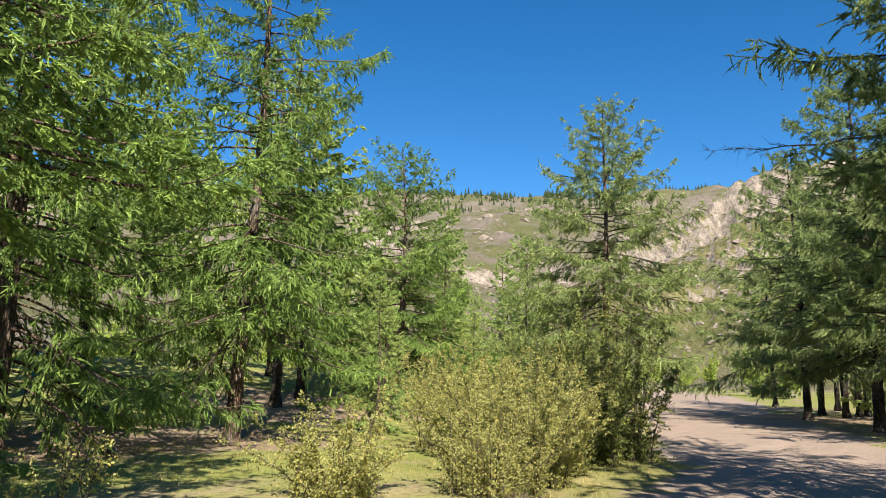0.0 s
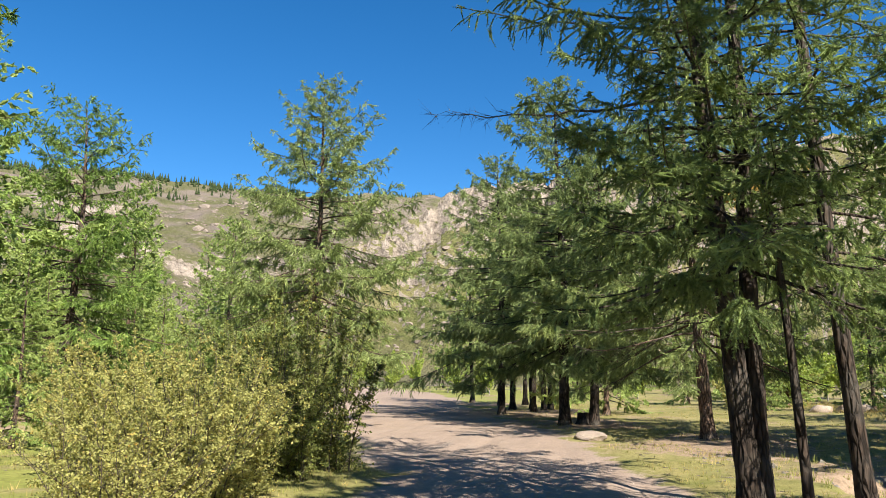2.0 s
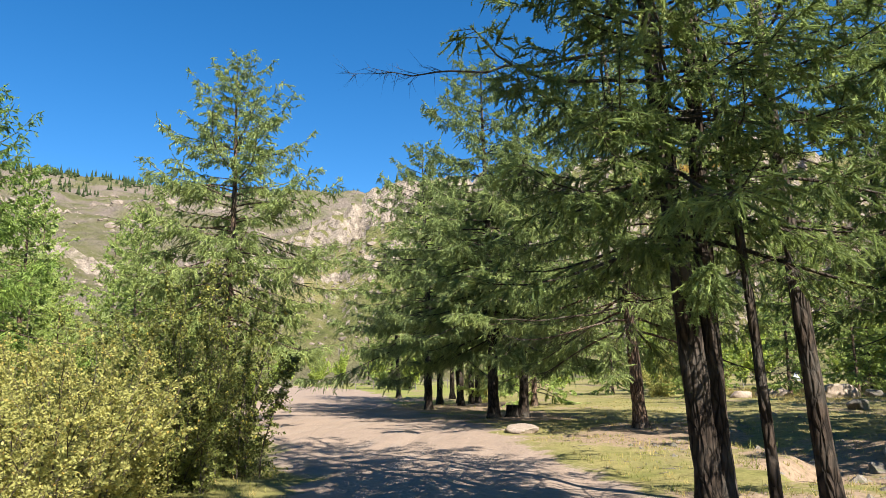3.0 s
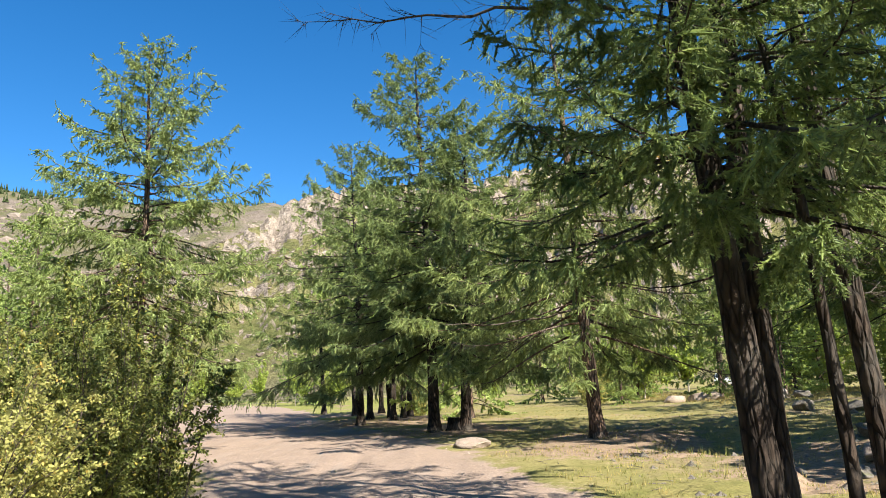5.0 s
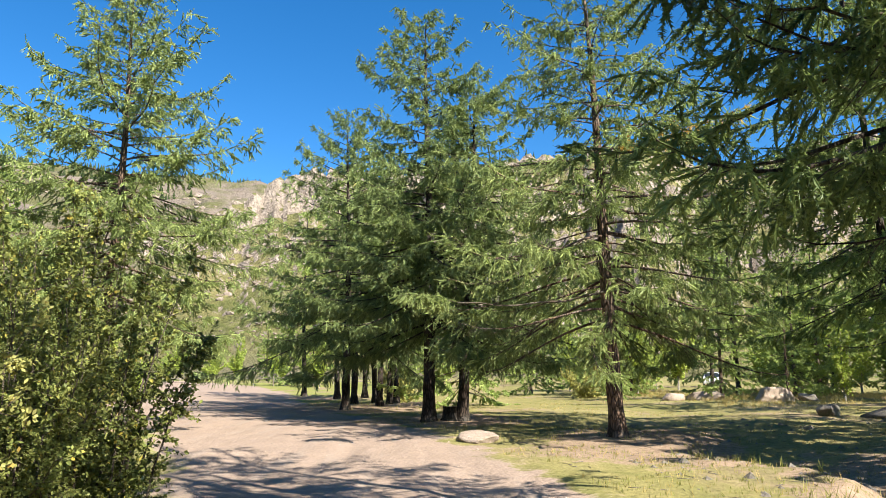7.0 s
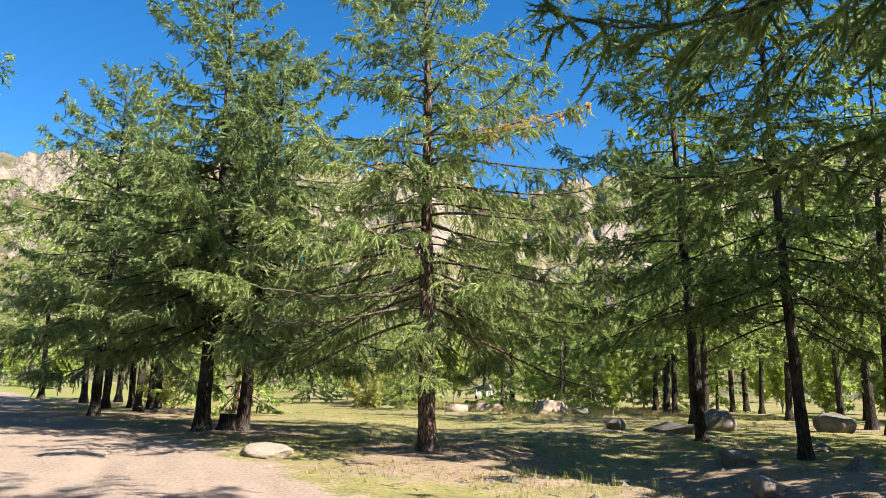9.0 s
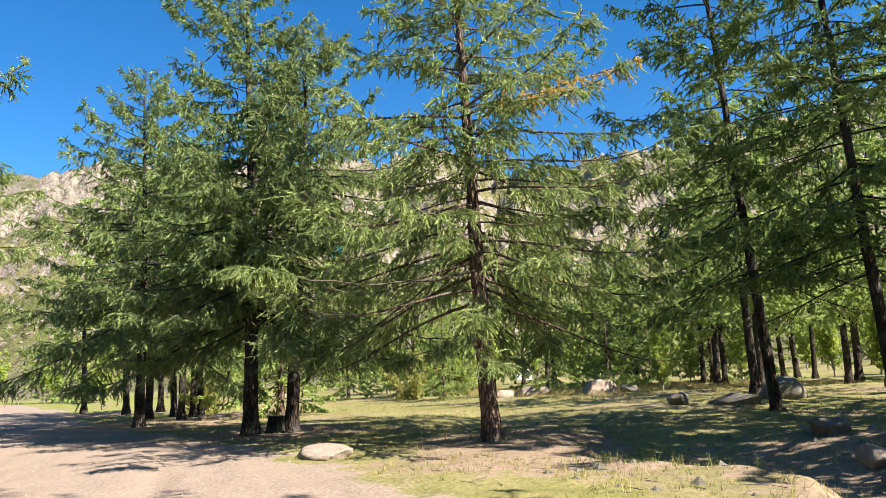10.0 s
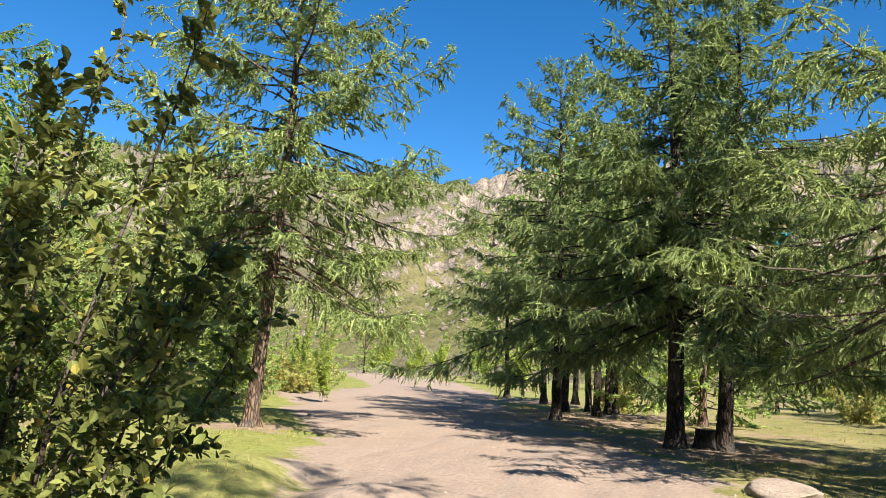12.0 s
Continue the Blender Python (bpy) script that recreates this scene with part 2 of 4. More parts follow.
def mesh_from(name, verts, faces, material, smooth=True):
    """A mesh from an array of vertices and a list of face arrays, each of one corner count."""
    me = bpy.data.meshes.new(name)
    verts = np.asarray(verts, dtype=np.float32)
    faces = [np.asarray(f, dtype=np.int32) for f in faces if len(f)]
    corners = np.concatenate([f.ravel() for f in faces])
    totals = np.concatenate([np.full(len(f), f.shape[1], dtype=np.int32) for f in faces])
    starts = np.concatenate([[0], np.cumsum(totals)[:-1]]).astype(np.int32)
    me.vertices.add(len(verts)), me.loops.add(len(corners)), me.polygons.add(len(totals))
    me.vertices.foreach_set("co", verts.ravel())
    me.loops.foreach_set("vertex_index", corners)
    me.polygons.foreach_set("loop_start", starts)
    me.polygons.foreach_set("use_smooth", np.full(len(totals), smooth))
    me.update(calc_edges=True)
    me.materials.append(material)
    return me


def part(name, mesh, parent, label=""):
    ob = new(name, mesh)
    ob.parent = parent
    if label:
        tagged(ob, label)
    return ob


def thing(name, x, y, z, turn, label, category, group="", kind=""):
    ob = new(name)
    ob.matrix_basis = pose(x, y, z, 0, 0, turn)
    return tagged(ob, label, category, group, kind)


class Soup:
    """Collects tubes, cones and blades into one mesh."""

    def __init__(self):
        self.verts, self.tris, self.quads, self.count, self.shades = [], [], [], 0, []

    def put(self, verts, tris=None, quads=None, shade=None):
        if shade is not None:
            self.shades.append(np.asarray(shade, dtype=np.float32))
        if tris is not None and len(tris):
            self.tris.append(np.asarray(tris) + self.count)
        if quads is not None and len(quads):
            self.quads.append(np.asarray(quads) + self.count)
        self.verts.append(np.asarray(verts, dtype=np.float32))
        self.count += len(verts)

    def mesh(self, name, material, smooth=True):
        faces = ([np.concatenate(self.tris)] if self.tris else []) + ([np.concatenate(self.quads)] if self.quads else [])
        me = mesh_from(name, np.concatenate(self.verts), faces, material, smooth)
        if self.shades:
            me.attributes.new("shade", "FLOAT", "POINT").data.foreach_set("value", np.concatenate(self.shades))
        return me

    def tube(self, points, radii, sides=6):
        points, radii = np.asarray(points, dtype=float), np.asarray(radii, dtype=float)
        way = np.gradient(points, axis=0)
        way /= np.linalg.norm(way, axis=1, keepdims=True) + 1e-9
        a = np.cross(way, np.where(np.abs(way[:, 2:3]) > 0.9, np.array([[1.0, 0, 0]]), np.array([[0, 0, 1.0]])))
        a /= np.linalg.norm(a, axis=1, keepdims=True) + 1e-9
        b = np.cross(way, a)
        turn = np.arange(sides) * 2 * np.pi / sides
        ring = np.cos(turn)[None, :, None] * a[:, None] + np.sin(turn)[None, :, None] * b[:, None]
        verts = points[:, None] + ring * (radii if radii.ndim == 2 else radii[:, None])[..., None]
        i, j = np.meshgrid(np.arange(len(points) - 1), np.arange(sides), indexing="ij")
        k = (j + 1) % sides
        quads = np.stack([i * sides + j, i * sides + k, (i + 1) * sides + k, (i + 1) * sides + j], -1).reshape(-1, 4)
        self.put(verts.reshape(-1, 3), None, quads)

    def cones(self, starts, ends, radius):
        """Thin three-sided twigs."""
        n = len(starts)
        if not n:
            return
        way = ends - starts
        way /= np.linalg.norm(way, axis=1, keepdims=True) + 1e-9
        a = np.cross(way, np.array([0.3, 0.5, 0.81]))
        a /= np.linalg.norm(a, axis=1, keepdims=True) + 1e-9
        b = np.cross(way, a)
        r = np.broadcast_to(np.asarray(radius, dtype=float).reshape(-1, 1), (n, 1))
        verts = np.stack([starts + a * r, starts - 0.5 * a * r + 0.87 * b * r, starts - 0.5 * a * r - 0.87 * b * r, ends], 1)
        base = np.arange(n)[:, None] * 4
        tris = np.concatenate([base + np.array([0, 1, 3]), base + np.array([1, 2, 3]), base + np.array([2, 0, 3])])
        self.put(verts.reshape(-1, 3), tris)

    def blades(self, at, way, count, length, width, spread, rng):
        """Needles in bunches: slim triangles that stand off a twig."""
        at, way = np.repeat(at, count, 0), np.repeat(way, count, 0)
        n = len(at)
        out = way * 0.55 + rng.normal(size=(n, 3)) * spread
        out /= np.linalg.norm(out, axis=1, keepdims=True) + 1e-9
        side = np.cross(out, rng.normal(size=(n, 3)))
        side /= np.linalg.norm(side, axis=1, keepdims=True) + 1e-9
        long = length * rng.uniform(0.6, 1.25, (n, 1))
        half = side * width * 0.5 * rng.uniform(0.7, 1.2, (n, 1))
        verts = np.stack([at - half, at + half, at + out * long], 1).reshape(-1, 3)
        self.put(verts, np.arange(n * 3).reshape(-1, 3))

    def sprays(self, start, stop, radius, needles, length, width, rng):
        """Needled shoots: a slim crossed core on each, bristling with short needles, one shade to a shoot."""
        n = len(start)
        shade = rng.random(n)
        axis = stop - start
        span = np.linalg.norm(axis, axis=1, keepdims=True) + 1e-9
        way = axis / span
        a = np.cross(way, rng.normal(size=(n, 3)))
        a /= np.linalg.norm(a, axis=1, keepdims=True) + 1e-9
        b = np.cross(way, a)
        mid = start + axis * rng.uniform(0.35, 0.6, (n, 1)) + b * span * 0.03
        r = radius * rng.uniform(0.7, 1.3, (n, 1))
        for side in (a * 0.7 + b * 0.7, a * 0.7 - b * 0.7):
            verts = np.stack([start, mid + side * r, stop, mid - side * r], 1).reshape(-1, 3)
            base = np.arange(n)[:, None] * 4
            self.put(verts, np.concatenate([base + np.array(t) for t in ((0, 1, 2), (0, 2, 3))]), None, np.repeat(shade, 4))
        which = rng.choice(n, needles, p=span[:, 0] / span.sum())
        at = start[which] + axis[which] * rng.random((needles, 1))
        out = np.cross(way[which], rng.normal(size=(needles, 3)))
        out /= np.linalg.norm(out, axis=1, keepdims=True) + 1e-9
        tilt = way[which] * rng.uniform(0.1, 0.9, (needles, 1)) + out * rng.uniform(0.5, 1.0, (needles, 1))
        across = np.cross(tilt, rng.normal(size=(needles, 3)))
        across /= np.linalg.norm(across, axis=1, keepdims=True) + 1e-9
        half = across * width * 0.5
        tip = at + tilt * length * rng.uniform(0.65, 1.25, (needles, 1))
        self.put(np.stack([at - half, at + half, tip], 1).reshape(-1, 3), np.arange(needles * 3).reshape(-1, 3), None, np.repeat(shade[which], 3))

    def leaves(self, at, way, length, width, rng, folded=True):
        """Broad leaves: two halves folded along the midrib, pointed at the tip."""
        n = len(at)
        out = way * 0.5 + rng.normal(size=(n, 3)) * 0.6 + np.array([0, 0, -0.15])
        out /= np.linalg.norm(out, axis=1, keepdims=True) + 1e-9
        side = np.cross(out, rng.normal(size=(n, 3)) * 0.7 + np.array([0, 0, 1.0]))
        side /= np.linalg.norm(side, axis=1, keepdims=True) + 1e-9
        up = np.cross(side, out)
        long = length * rng.uniform(0.6, 1.2, (n, 1))
        half = side * width * rng.uniform(0.8, 1.15, (n, 1)) * 0.5
        lift = up * long * 0.12
        if folded:
            verts = np.stack([at, at + out * long * 0.35 + half + lift, at + out * long * 0.75 + half * 0.75 + lift, at + out * long,
                              at + out * long * 0.75 - half * 0.75 + lift, at + out * long * 0.35 - half + lift], 1).reshape(-1, 3)
            base = np.arange(n)[:, None] * 6
            self.put(verts, None, np.concatenate([base + np.array([0, 1, 2, 3]), base + np.array([0, 3, 4, 5])]))
        else:
            verts = np.stack([at, at + out * long * 0.5 + half, at + out * long, at + out * long * 0.5 - half], 1).reshape(-1, 3)
            self.put(verts, None, np.arange(n * 4).reshape(-1, 4))


def lattice(x, y, seed):
    """A repeatable random number for each whole-numbered place."""
    h = (x.astype(np.int64) * 374761393 + y.astype(np.int64) * 668265263 + seed * 974634277) & 0x7FFFFFFF
    h = ((h ^ (h >> 13)) * 1274126177) & 0x7FFFFFFF
    h = (h ^ (h >> 16)) & 0xFFFF
    return h / 65535.0


def value_noise(x, y, seed=0):
    x, y = np.asarray(x, dtype=float), np.asarray(y, dtype=float)
    i, j = np.floor(x), np.floor(y)
    u, v = x - i, y - j
    u, v = u * u * (3 - 2 * u), v * v * (3 - 2 * v)
    a, b = lattice(i, j, seed), lattice(i + 1, j, seed)
    c, d = lattice(i, j + 1, seed), lattice(i + 1, j + 1, seed)
    return (a * (1 - u) + b * u) * (1 - v) + (c * (1 - u) + d * u) * v


def fbm(x, y, octaves=4, seed=0, gain=0.5):
    total, size, norm = 0.0, 1.0, 0.0
    for k in range(octaves):
        total = total + value_noise(x * 2 ** k, y * 2 ** k, seed + k) * size
        norm += size
        size *= gain
    return total / norm


def smooth(a, b, x):
    t = np.clip((np.asarray(x, dtype=float) - a) / (b - a), 0, 1)
    return t * t * (3 - 2 * t)


# ---- the lie of the land ----
ROAD_Y = (-40, 0, 7.6, 12, 17.7, 23, 27, 33, 42, 55, 70, 95, 140)
ROAD_LEFT = (-1.0, -1.6, -2.3, -3.6, -6.0, -8.2, -10.0, -13.5, -18.5, -21.0, -24.0, -36, -70)
ROAD_RIGHT = (4.2, 3.4, 2.7, 1.8, 1.0, -0.2, -1.9, -4.0, -7.3, -10.5, -13.5, -22, -50)


def sand_at(x, y):
    """How far inside the sandy track a place lies: 0.5 at its edges."""
    left, right = np.interp(y, ROAD_Y, ROAD_LEFT), np.interp(y, ROAD_Y, ROAD_RIGHT)
    wobble = (fbm(x * 0.35, y * 0.35, 3, 5) - 0.5) * 2.2
    inside = np.minimum(x - left, right - x) + wobble
    return np.clip(0.5 + inside / 2.4, 0, 1)


def bank_edge(y):
    """Where the gully's near edge runs."""
    return 5.2 + 0.5 * np.sin(np.asarray(y) * 0.9) + (fbm(np.asarray(y) * 1.6, np.asarray(y) * 0.0, 3, 44) - 0.5) * 0.9


def lie(x, y):
    """The height of the ground near the track."""
    x, y = np.asarray(x, dtype=float), np.asarray(y, dtype=float)
    r = np.hypot(x, y)
    rough = (fbm(x * 0.22, y * 0.22, 4, 9) - 0.5) * 0.35 + (fbm(x * 1.7, y * 1.7, 3, 21) - 0.5) * 0.07
    sand = sand_at(x, y)
    ruts = (fbm(x * 1.2, y * 0.18, 3, 31) - 0.5) * 0.15
    z = rough * (1 - sand * 0.85) + ruts * sand
    z = z + smooth(-15, -34, x) * 2.6 * smooth(60, 20, y)
    z = z + 0.2 * smooth(6, 16, x) * smooth(4, 14, y)
    # a small gully beside the track, with a broken near edge
    edge = bank_edge(y)
    z = z - 0.42 * smooth(0, 0.8, x - edge) * smooth(10.5, 7.2, x) * smooth(10.5, 13.5, y) * smooth(23, 18.5, y)
    # washed-out humps at the edge of the track
    z = z + 0.26 * np.exp(-((x + 7.3) / 0.9) ** 2 - ((y - 18.4) / 1.5) ** 2) + 0.2 * np.exp(-((x + 5.0) / 0.7) ** 2 - ((y - 17.6) / 1.0) ** 2) - 0.12 * np.exp(-((x + 6.1) / 0.4) ** 2 - ((y - 18.6) / 2.0) ** 2)
    return z + 0.012 * np.maximum(r - 70, 0)


RIDGE_AT = (-180, -75, -60, -48, -39, -36, -30, -25, -17, -8, 20, 60, 90, 180)
RIDGE = (9, 12, 13.4, 13.7, 14.4, 14.4, 14.1, 14.0, 14.1, 14.0, 13, 13, 12, 9)
CLIFF_AT = (-180, -60, -40, -30, -26, -20, -16.5, -14.6, -12.3, -10, -8.5, 0, 13.7, 17.6, 20.5, 24, 27, 29, 33, 40, 49, 60, 90, 180)
CLIFF = (4, 4, 5, 6, 8.2, 10.2, 11.8, 12.9, 14.7, 15.2, 15.4, 15.8, 16.8, 16.7, 15.2, 14.7, 15.0, 15.8, 15.9, 16.4, 17.2, 16.5, 12, 4)
HILL_FOOT = 165.0


def hills(x, y):
    """The height of the valley's sides, and how much of it is hill and far scree."""
    r = np.hypot(x, y)
    way = np.degrees(np.arctan2(x, y))
    arc = np.radians(way) * 430
    fins = (fbm(arc * 0.07, r * 0.02, 5, 41, 0.72) - 0.5) * 38
    jag = (np.abs(fbm(arc * 0.11, r * 0.0 + 3, 4, 51, 0.6) - 0.5) * -2.6 + 0.3) * smooth(-17, -12, way) + (fbm(arc * 0.3, r * 0.02, 2, 61) - 0.5) * 0.3
    top = np.tan(np.radians(np.interp(way, CLIFF_AT, CLIFF) + jag)) * 430
    v = (r + fins - HILL_FOOT) / (430 - HILL_FOOT)
    crag = fbm(x * 0.03, y * 0.03, 4, 66)
    face = np.clip(v, 0, 1)
    share = 0.36 - 0.16 * smooth(-7, 3, way)
    step = (1 - share) * np.clip(face / 0.82, 0, 1) ** 1.1 + share * smooth(0.86, 1.0, face + (crag - 0.5) * 0.1)
    step = step + 0.035 * (smooth(0.4, 0.47, face + (crag - 0.5) * 0.5) + smooth(0.55, 0.6, face + (crag - 0.5) * 0.6)) * (face < 0.95) * np.minimum(1, (1 - face) * 5)
    near = top * step * np.where(v > 1, np.clip(1 - (v - 1) * 0.5, 0, 1), 1)
    far_top = np.tan(np.radians(np.interp(way, RIDGE_AT, RIDGE) + (fbm(way * 0.6, way * 0, 3, 71) - 0.5) * 0.5)) * 900
    u = np.clip((r - 230) / 670, 0, 1)
    ledge = (fbm(x * 0.012, y * 0.012, 5, 81, 0.55) - 0.5) * 34 * smooth(0.05, 0.3, u) * smooth(1.0, 0.8, u)
    bench = 12 * smooth(0.52, 0.56, fbm(x * 0.008, y * 0.008, 4, 86)) * smooth(0.15, 0.35, u) * smooth(0.95, 0.7, u)
    far = far_top * u ** 1.08 + ledge + bench
    far = np.where(r > 900, far_top * np.clip(1 - (r - 900) / 3000, 0, 1), far)
    lumps = (fbm(x * 0.09, y * 0.09, 4, 91, 0.6) - 0.5) * 1.8 * smooth(HILL_FOOT, HILL_FOOT + 50, r)
    high = np.maximum(near, far) + lumps
    return np.where(r > HILL_FOOT, high * smooth(HILL_FOOT, HILL_FOOT + 40, r), 0), smooth(120, 180, r), smooth(-14, 4, far - near)


def land(x, y):
    return lie(x, y) + hills(x, y)[0]


def build_ground():
    way = np.radians(np.concatenate([np.arange(-180, -60, 3.0), np.arange(-60, 60, 0.3), np.arange(60, 180, 3.0)]))
    rings = np.concatenate([0.5 * 1.06 ** np.arange(0, 40), np.arange(5.0, 30, 0.22), 30 * 1.032 ** np.arange(0, 54), np.arange(163, 250, 3.0), np.arange(250, 470, 1.9), np.arange(470, 960, 7.0), np.geomspace(960, 2600, 14)])
    rr, ww = np.meshgrid(rings, way, indexing="ij")
    x, y = rr * np.sin(ww), rr * np.cos(ww) + 4 * smooth(160, 20, rr)
    z = land(x, y)
    rows, cols = x.shape
    i, j = np.meshgrid(np.arange(rows - 1), np.arange(cols), indexing="ij")
    k = (j + 1) % cols
    quads = np.stack([i * cols + j, (i + 1) * cols + j, (i + 1) * cols + k, i * cols + k], -1).reshape(-1, 4)[:, ::-1]
    hub = np.array([[x[0].mean(), y[0].mean(), z[0].mean()]])
    fan = np.stack([np.full(cols, rows * cols), (np.arange(cols) + 1) % cols, np.arange(cols)], -1)
    me = mesh_from("ground", np.concatenate([np.stack([x, y, z], -1).reshape(-1, 3), hub]), [quads, fan], GROUND)
    _, hill, scree = hills(x, y)
    litter = np.zeros_like(x)
    for tx, ty, size in LITTER:
        litter = np.maximum(litter, np.exp(-((x - tx) ** 2 + (y - ty) ** 2) / size ** 2))
    for key, values in (("sand", sand_at(x, y)), ("litter", litter), ("hill", hill), ("scree", scree)):
        layer = me.attributes.new(key, "FLOAT", "POINT")
        layer.data.foreach_set("value", np.append(values.ravel(), values[0, 0]).astype(np.float32))
    return tagged(new("ground", me), "sandy track through dry grass and needle litter, rising to rocky hills", "ground", kind="structure")


# ---- trees ----
def limb_path(z0, trunk_at, az, length, rise, sag, lift, steps=9):
    s = np.linspace(0, 1, steps)
    out = np.array([np.cos(az), np.sin(az), 0])
    side = np.array([-np.sin(az), np.cos(az), 0])
    bow = RNG.normal(0, 0.06) * length
    return trunk_at + s[:, None] * out * length + side * (bow * np.sin(s * np.pi))[:, None] + np.array([0, 0, 1.0]) * ((rise * s - sag * s ** 1.7 + lift * s ** 4) * length)[:, None]


def larch(name, x, y, height, radius, crown, first, seed, label, limbs=70, detail=1.0, tufts=90000, blade=0.1, lean=(0, 0), bark=None, needles=None,
          lower=0.8, bare=0.0, droop=1.0, azimuths=None, group="larches", sparse=0.0, turn=0.0, twins=0, wide=0.27):
    """A larch: tapered flared trunk, limbs that sag and lift at the tips, twigs hung with needle bunches. first: height of the lowest
    live limb; lower: how long the lowest limbs are; bare: share of dead limbs below; sparse: gaps in the crown."""
    global RNG
    RNG = np.random.default_rng(seed)
    bark, needles = bark or BARK, needles or LARCH_SUN
    base = thing(name, x, y, float(lie(x, y)) - 0.04, turn, label, "tree", group)
    wood, twigs, green = Soup(), Soup(), Soup()

    def stem_at(z, k=0):
        s = np.asarray(z) / height
        return np.stack([lean[0] * s + 0.12 * np.sin(s * 5 + seed) * s * 1.2 + k * 0.34 * smooth(0.0, 0.5, s) + k * 0.16,
                         lean[1] * s + 0.12 * np.cos(s * 4.3 + seed * 2) * s * 1.2 + k * 0.1, np.asarray(z) * 1.0], -1)

    near = detail > 1.16
    if detail < 0.6:
        tufts = int(tufts * 0.55)
    if near:
        tufts = int(tufts * 1.3)
    if detail > 0.6:
        limbs, tufts, blade = int(limbs * 1.35), int(tufts * 0.95), blade * 0.94
    rows = 46 if detail > 0.6 else 14
    sides = 26 if detail > 0.6 else 9
    for k in range(twins + 1):
        z = np.concatenate([[-0.15], np.linspace(0, 1, rows) ** 1.25 * height])
        thick = radius * (1 if k == 0 else 0.85) * ((1 - z / height * 0.97) ** 0.85 + 0.5 * np.exp(-np.maximum(z, 0) / 0.22))
        turns = np.arange(sides) / sides
        knots = 1 + (fbm(turns[None, :] * sides * 0.45 + 7 * k, z[:, None] * 3.2, 3, seed) - 0.5) * 0.34 + 0.16 * np.cos(turns[None, :] * 2 * np.pi * 5 + seed) * np.exp(-np.maximum(z, 0) / 0.25)[:, None]
        wood.tube(stem_at(np.maximum(z, -0.15), k), np.maximum(thick, 0.012)[:, None] * knots, sides)
    tips = []
    for i in range(limbs):
        u = (i + RNG.uniform(0, 0.9)) / limbs
        z0 = first + (height - first) * u ** 1.08 * 0.985
        profile = (lower + (1 - lower) * smooth(0, 0.2, u)) * (1 - u) ** 0.66 + 0.06
        length = crown * profile * RNG.choice((0.62, 0.8, 0.95, 1.1, 1.25)) * RNG.uniform(0.9, 1.1)
        az = i * 2.39996 + RNG.normal(0, 0.35) if azimuths is None else RNG.choice(azimuths) + RNG.normal(0, 0.45)
        if sparse and RNG.random() < sparse:
            continue
        rise = -0.12 + 0.75 * u ** 1.3 + RNG.normal(0, 0.07)
        path = limb_path(z0, stem_at(z0), az, length, rise, 0.42 * droop * (1 - 0.6 * u), 0.3, 9)
        thick = max(0.008, min(radius * 0.2, 0.009 * length + 0.003))
        if detail < 0.6:
            twigs.tube(path, thick * (1 - np.linspace(0, 1, 9) * 0.85), 3)
        else:
            limb = Soup()
            limb.tube(path, thick * (1 - np.linspace(0, 1, 9) * 0.85), 5)
            part("limb", limb.mesh("limb", bark), base)
        dead = u < bare * 0.35 and RNG.random() < 0.8
        # side twigs
        count = max(6, int(length * (11 if detail > 0.6 else 6)))
        s = RNG.uniform(0.12, 1.0, count) ** 0.85
        f = s * 8
        a = np.minimum(f.astype(int), 7)
        at = path[a] + (path[a + 1] - path[a]) * (f - a)[:, None]
        along = path[a + 1] - path[a]
        along /= np.linalg.norm(along, axis=1, keepdims=True)
        sign = np.where(RNG.random(count) < 0.5, -1.0, 1.0)[:, None]
        side = np.cross(along, np.array([0, 0, 1.0])) * sign
        way = along * RNG.uniform(0.35, 0.95, (count, 1)) + side * RNG.uniform(0.5, 1.0, (count, 1)) + np.array([0, 0, 1.0]) * RNG.normal(-0.22 * droop, 0.2, (count, 1))
        way /= np.linalg.norm(way, axis=1, keepdims=True)
        reach = (0.16 + 0.24 * length * (1 - s * 0.75)) * RNG.uniform(0.5, 1.15, count)
        end = at + way * reach[:, None] - np.array([0, 0, 1.0]) * (reach ** 2 * 0.22 * droop)[:, None]
        if detail > 0.3:
            twigs.cones(at, end, 0.0035 + 0.004 * reach)
        # hanging branchlets
        m = int(count * (3.4 if near else 4.8 if detail > 0.6 else 2.0 if detail > 0.3 else 1.0))
        pick = RNG.integers(0, count, m)
        g = RNG.uniform(0.15, 1.0, (m, 1))
        h_at = at[pick] + (end[pick] - at[pick]) * g
        h_len = RNG.uniform(0.1, 0.36, m) * (0.6 + 0.1 * length) * droop
        h_way = way[pick] * 0.45 + RNG.normal(0, 0.4, (m, 3)) + np.array([0, 0, -0.5 * droop])
        h_way /= np.linalg.norm(h_way, axis=1, keepdims=True)
        h_end = h_at + h_way * h_len[:, None]
        if dead:
            twigs.cones(h_at, h_end, 0.003)
            continue
        tips.append((at + (end - at) * 0.25, end)), tips.append((h_at, h_end))
        tips.append((path[4:-1], path[5:]))
    start, stop = np.concatenate([a for a, _ in tips]), np.concatenate([b for _, b in tips])
    green.sprays(start, stop, blade * (0.24 if near else 0.17 if detail > 0.6 else 0.25), tufts, blade * (0.85 if near else 0.5), blade * wide * 1.1, RNG)
    part("trunk", wood.mesh("trunk", bark), base)
    tagged(part("branchwork", twigs.mesh("branchwork", TWIG), base), kind="stuff")
    tagged(part("crown", green.mesh("crown", needles, False), base), kind="stuff")
    return base


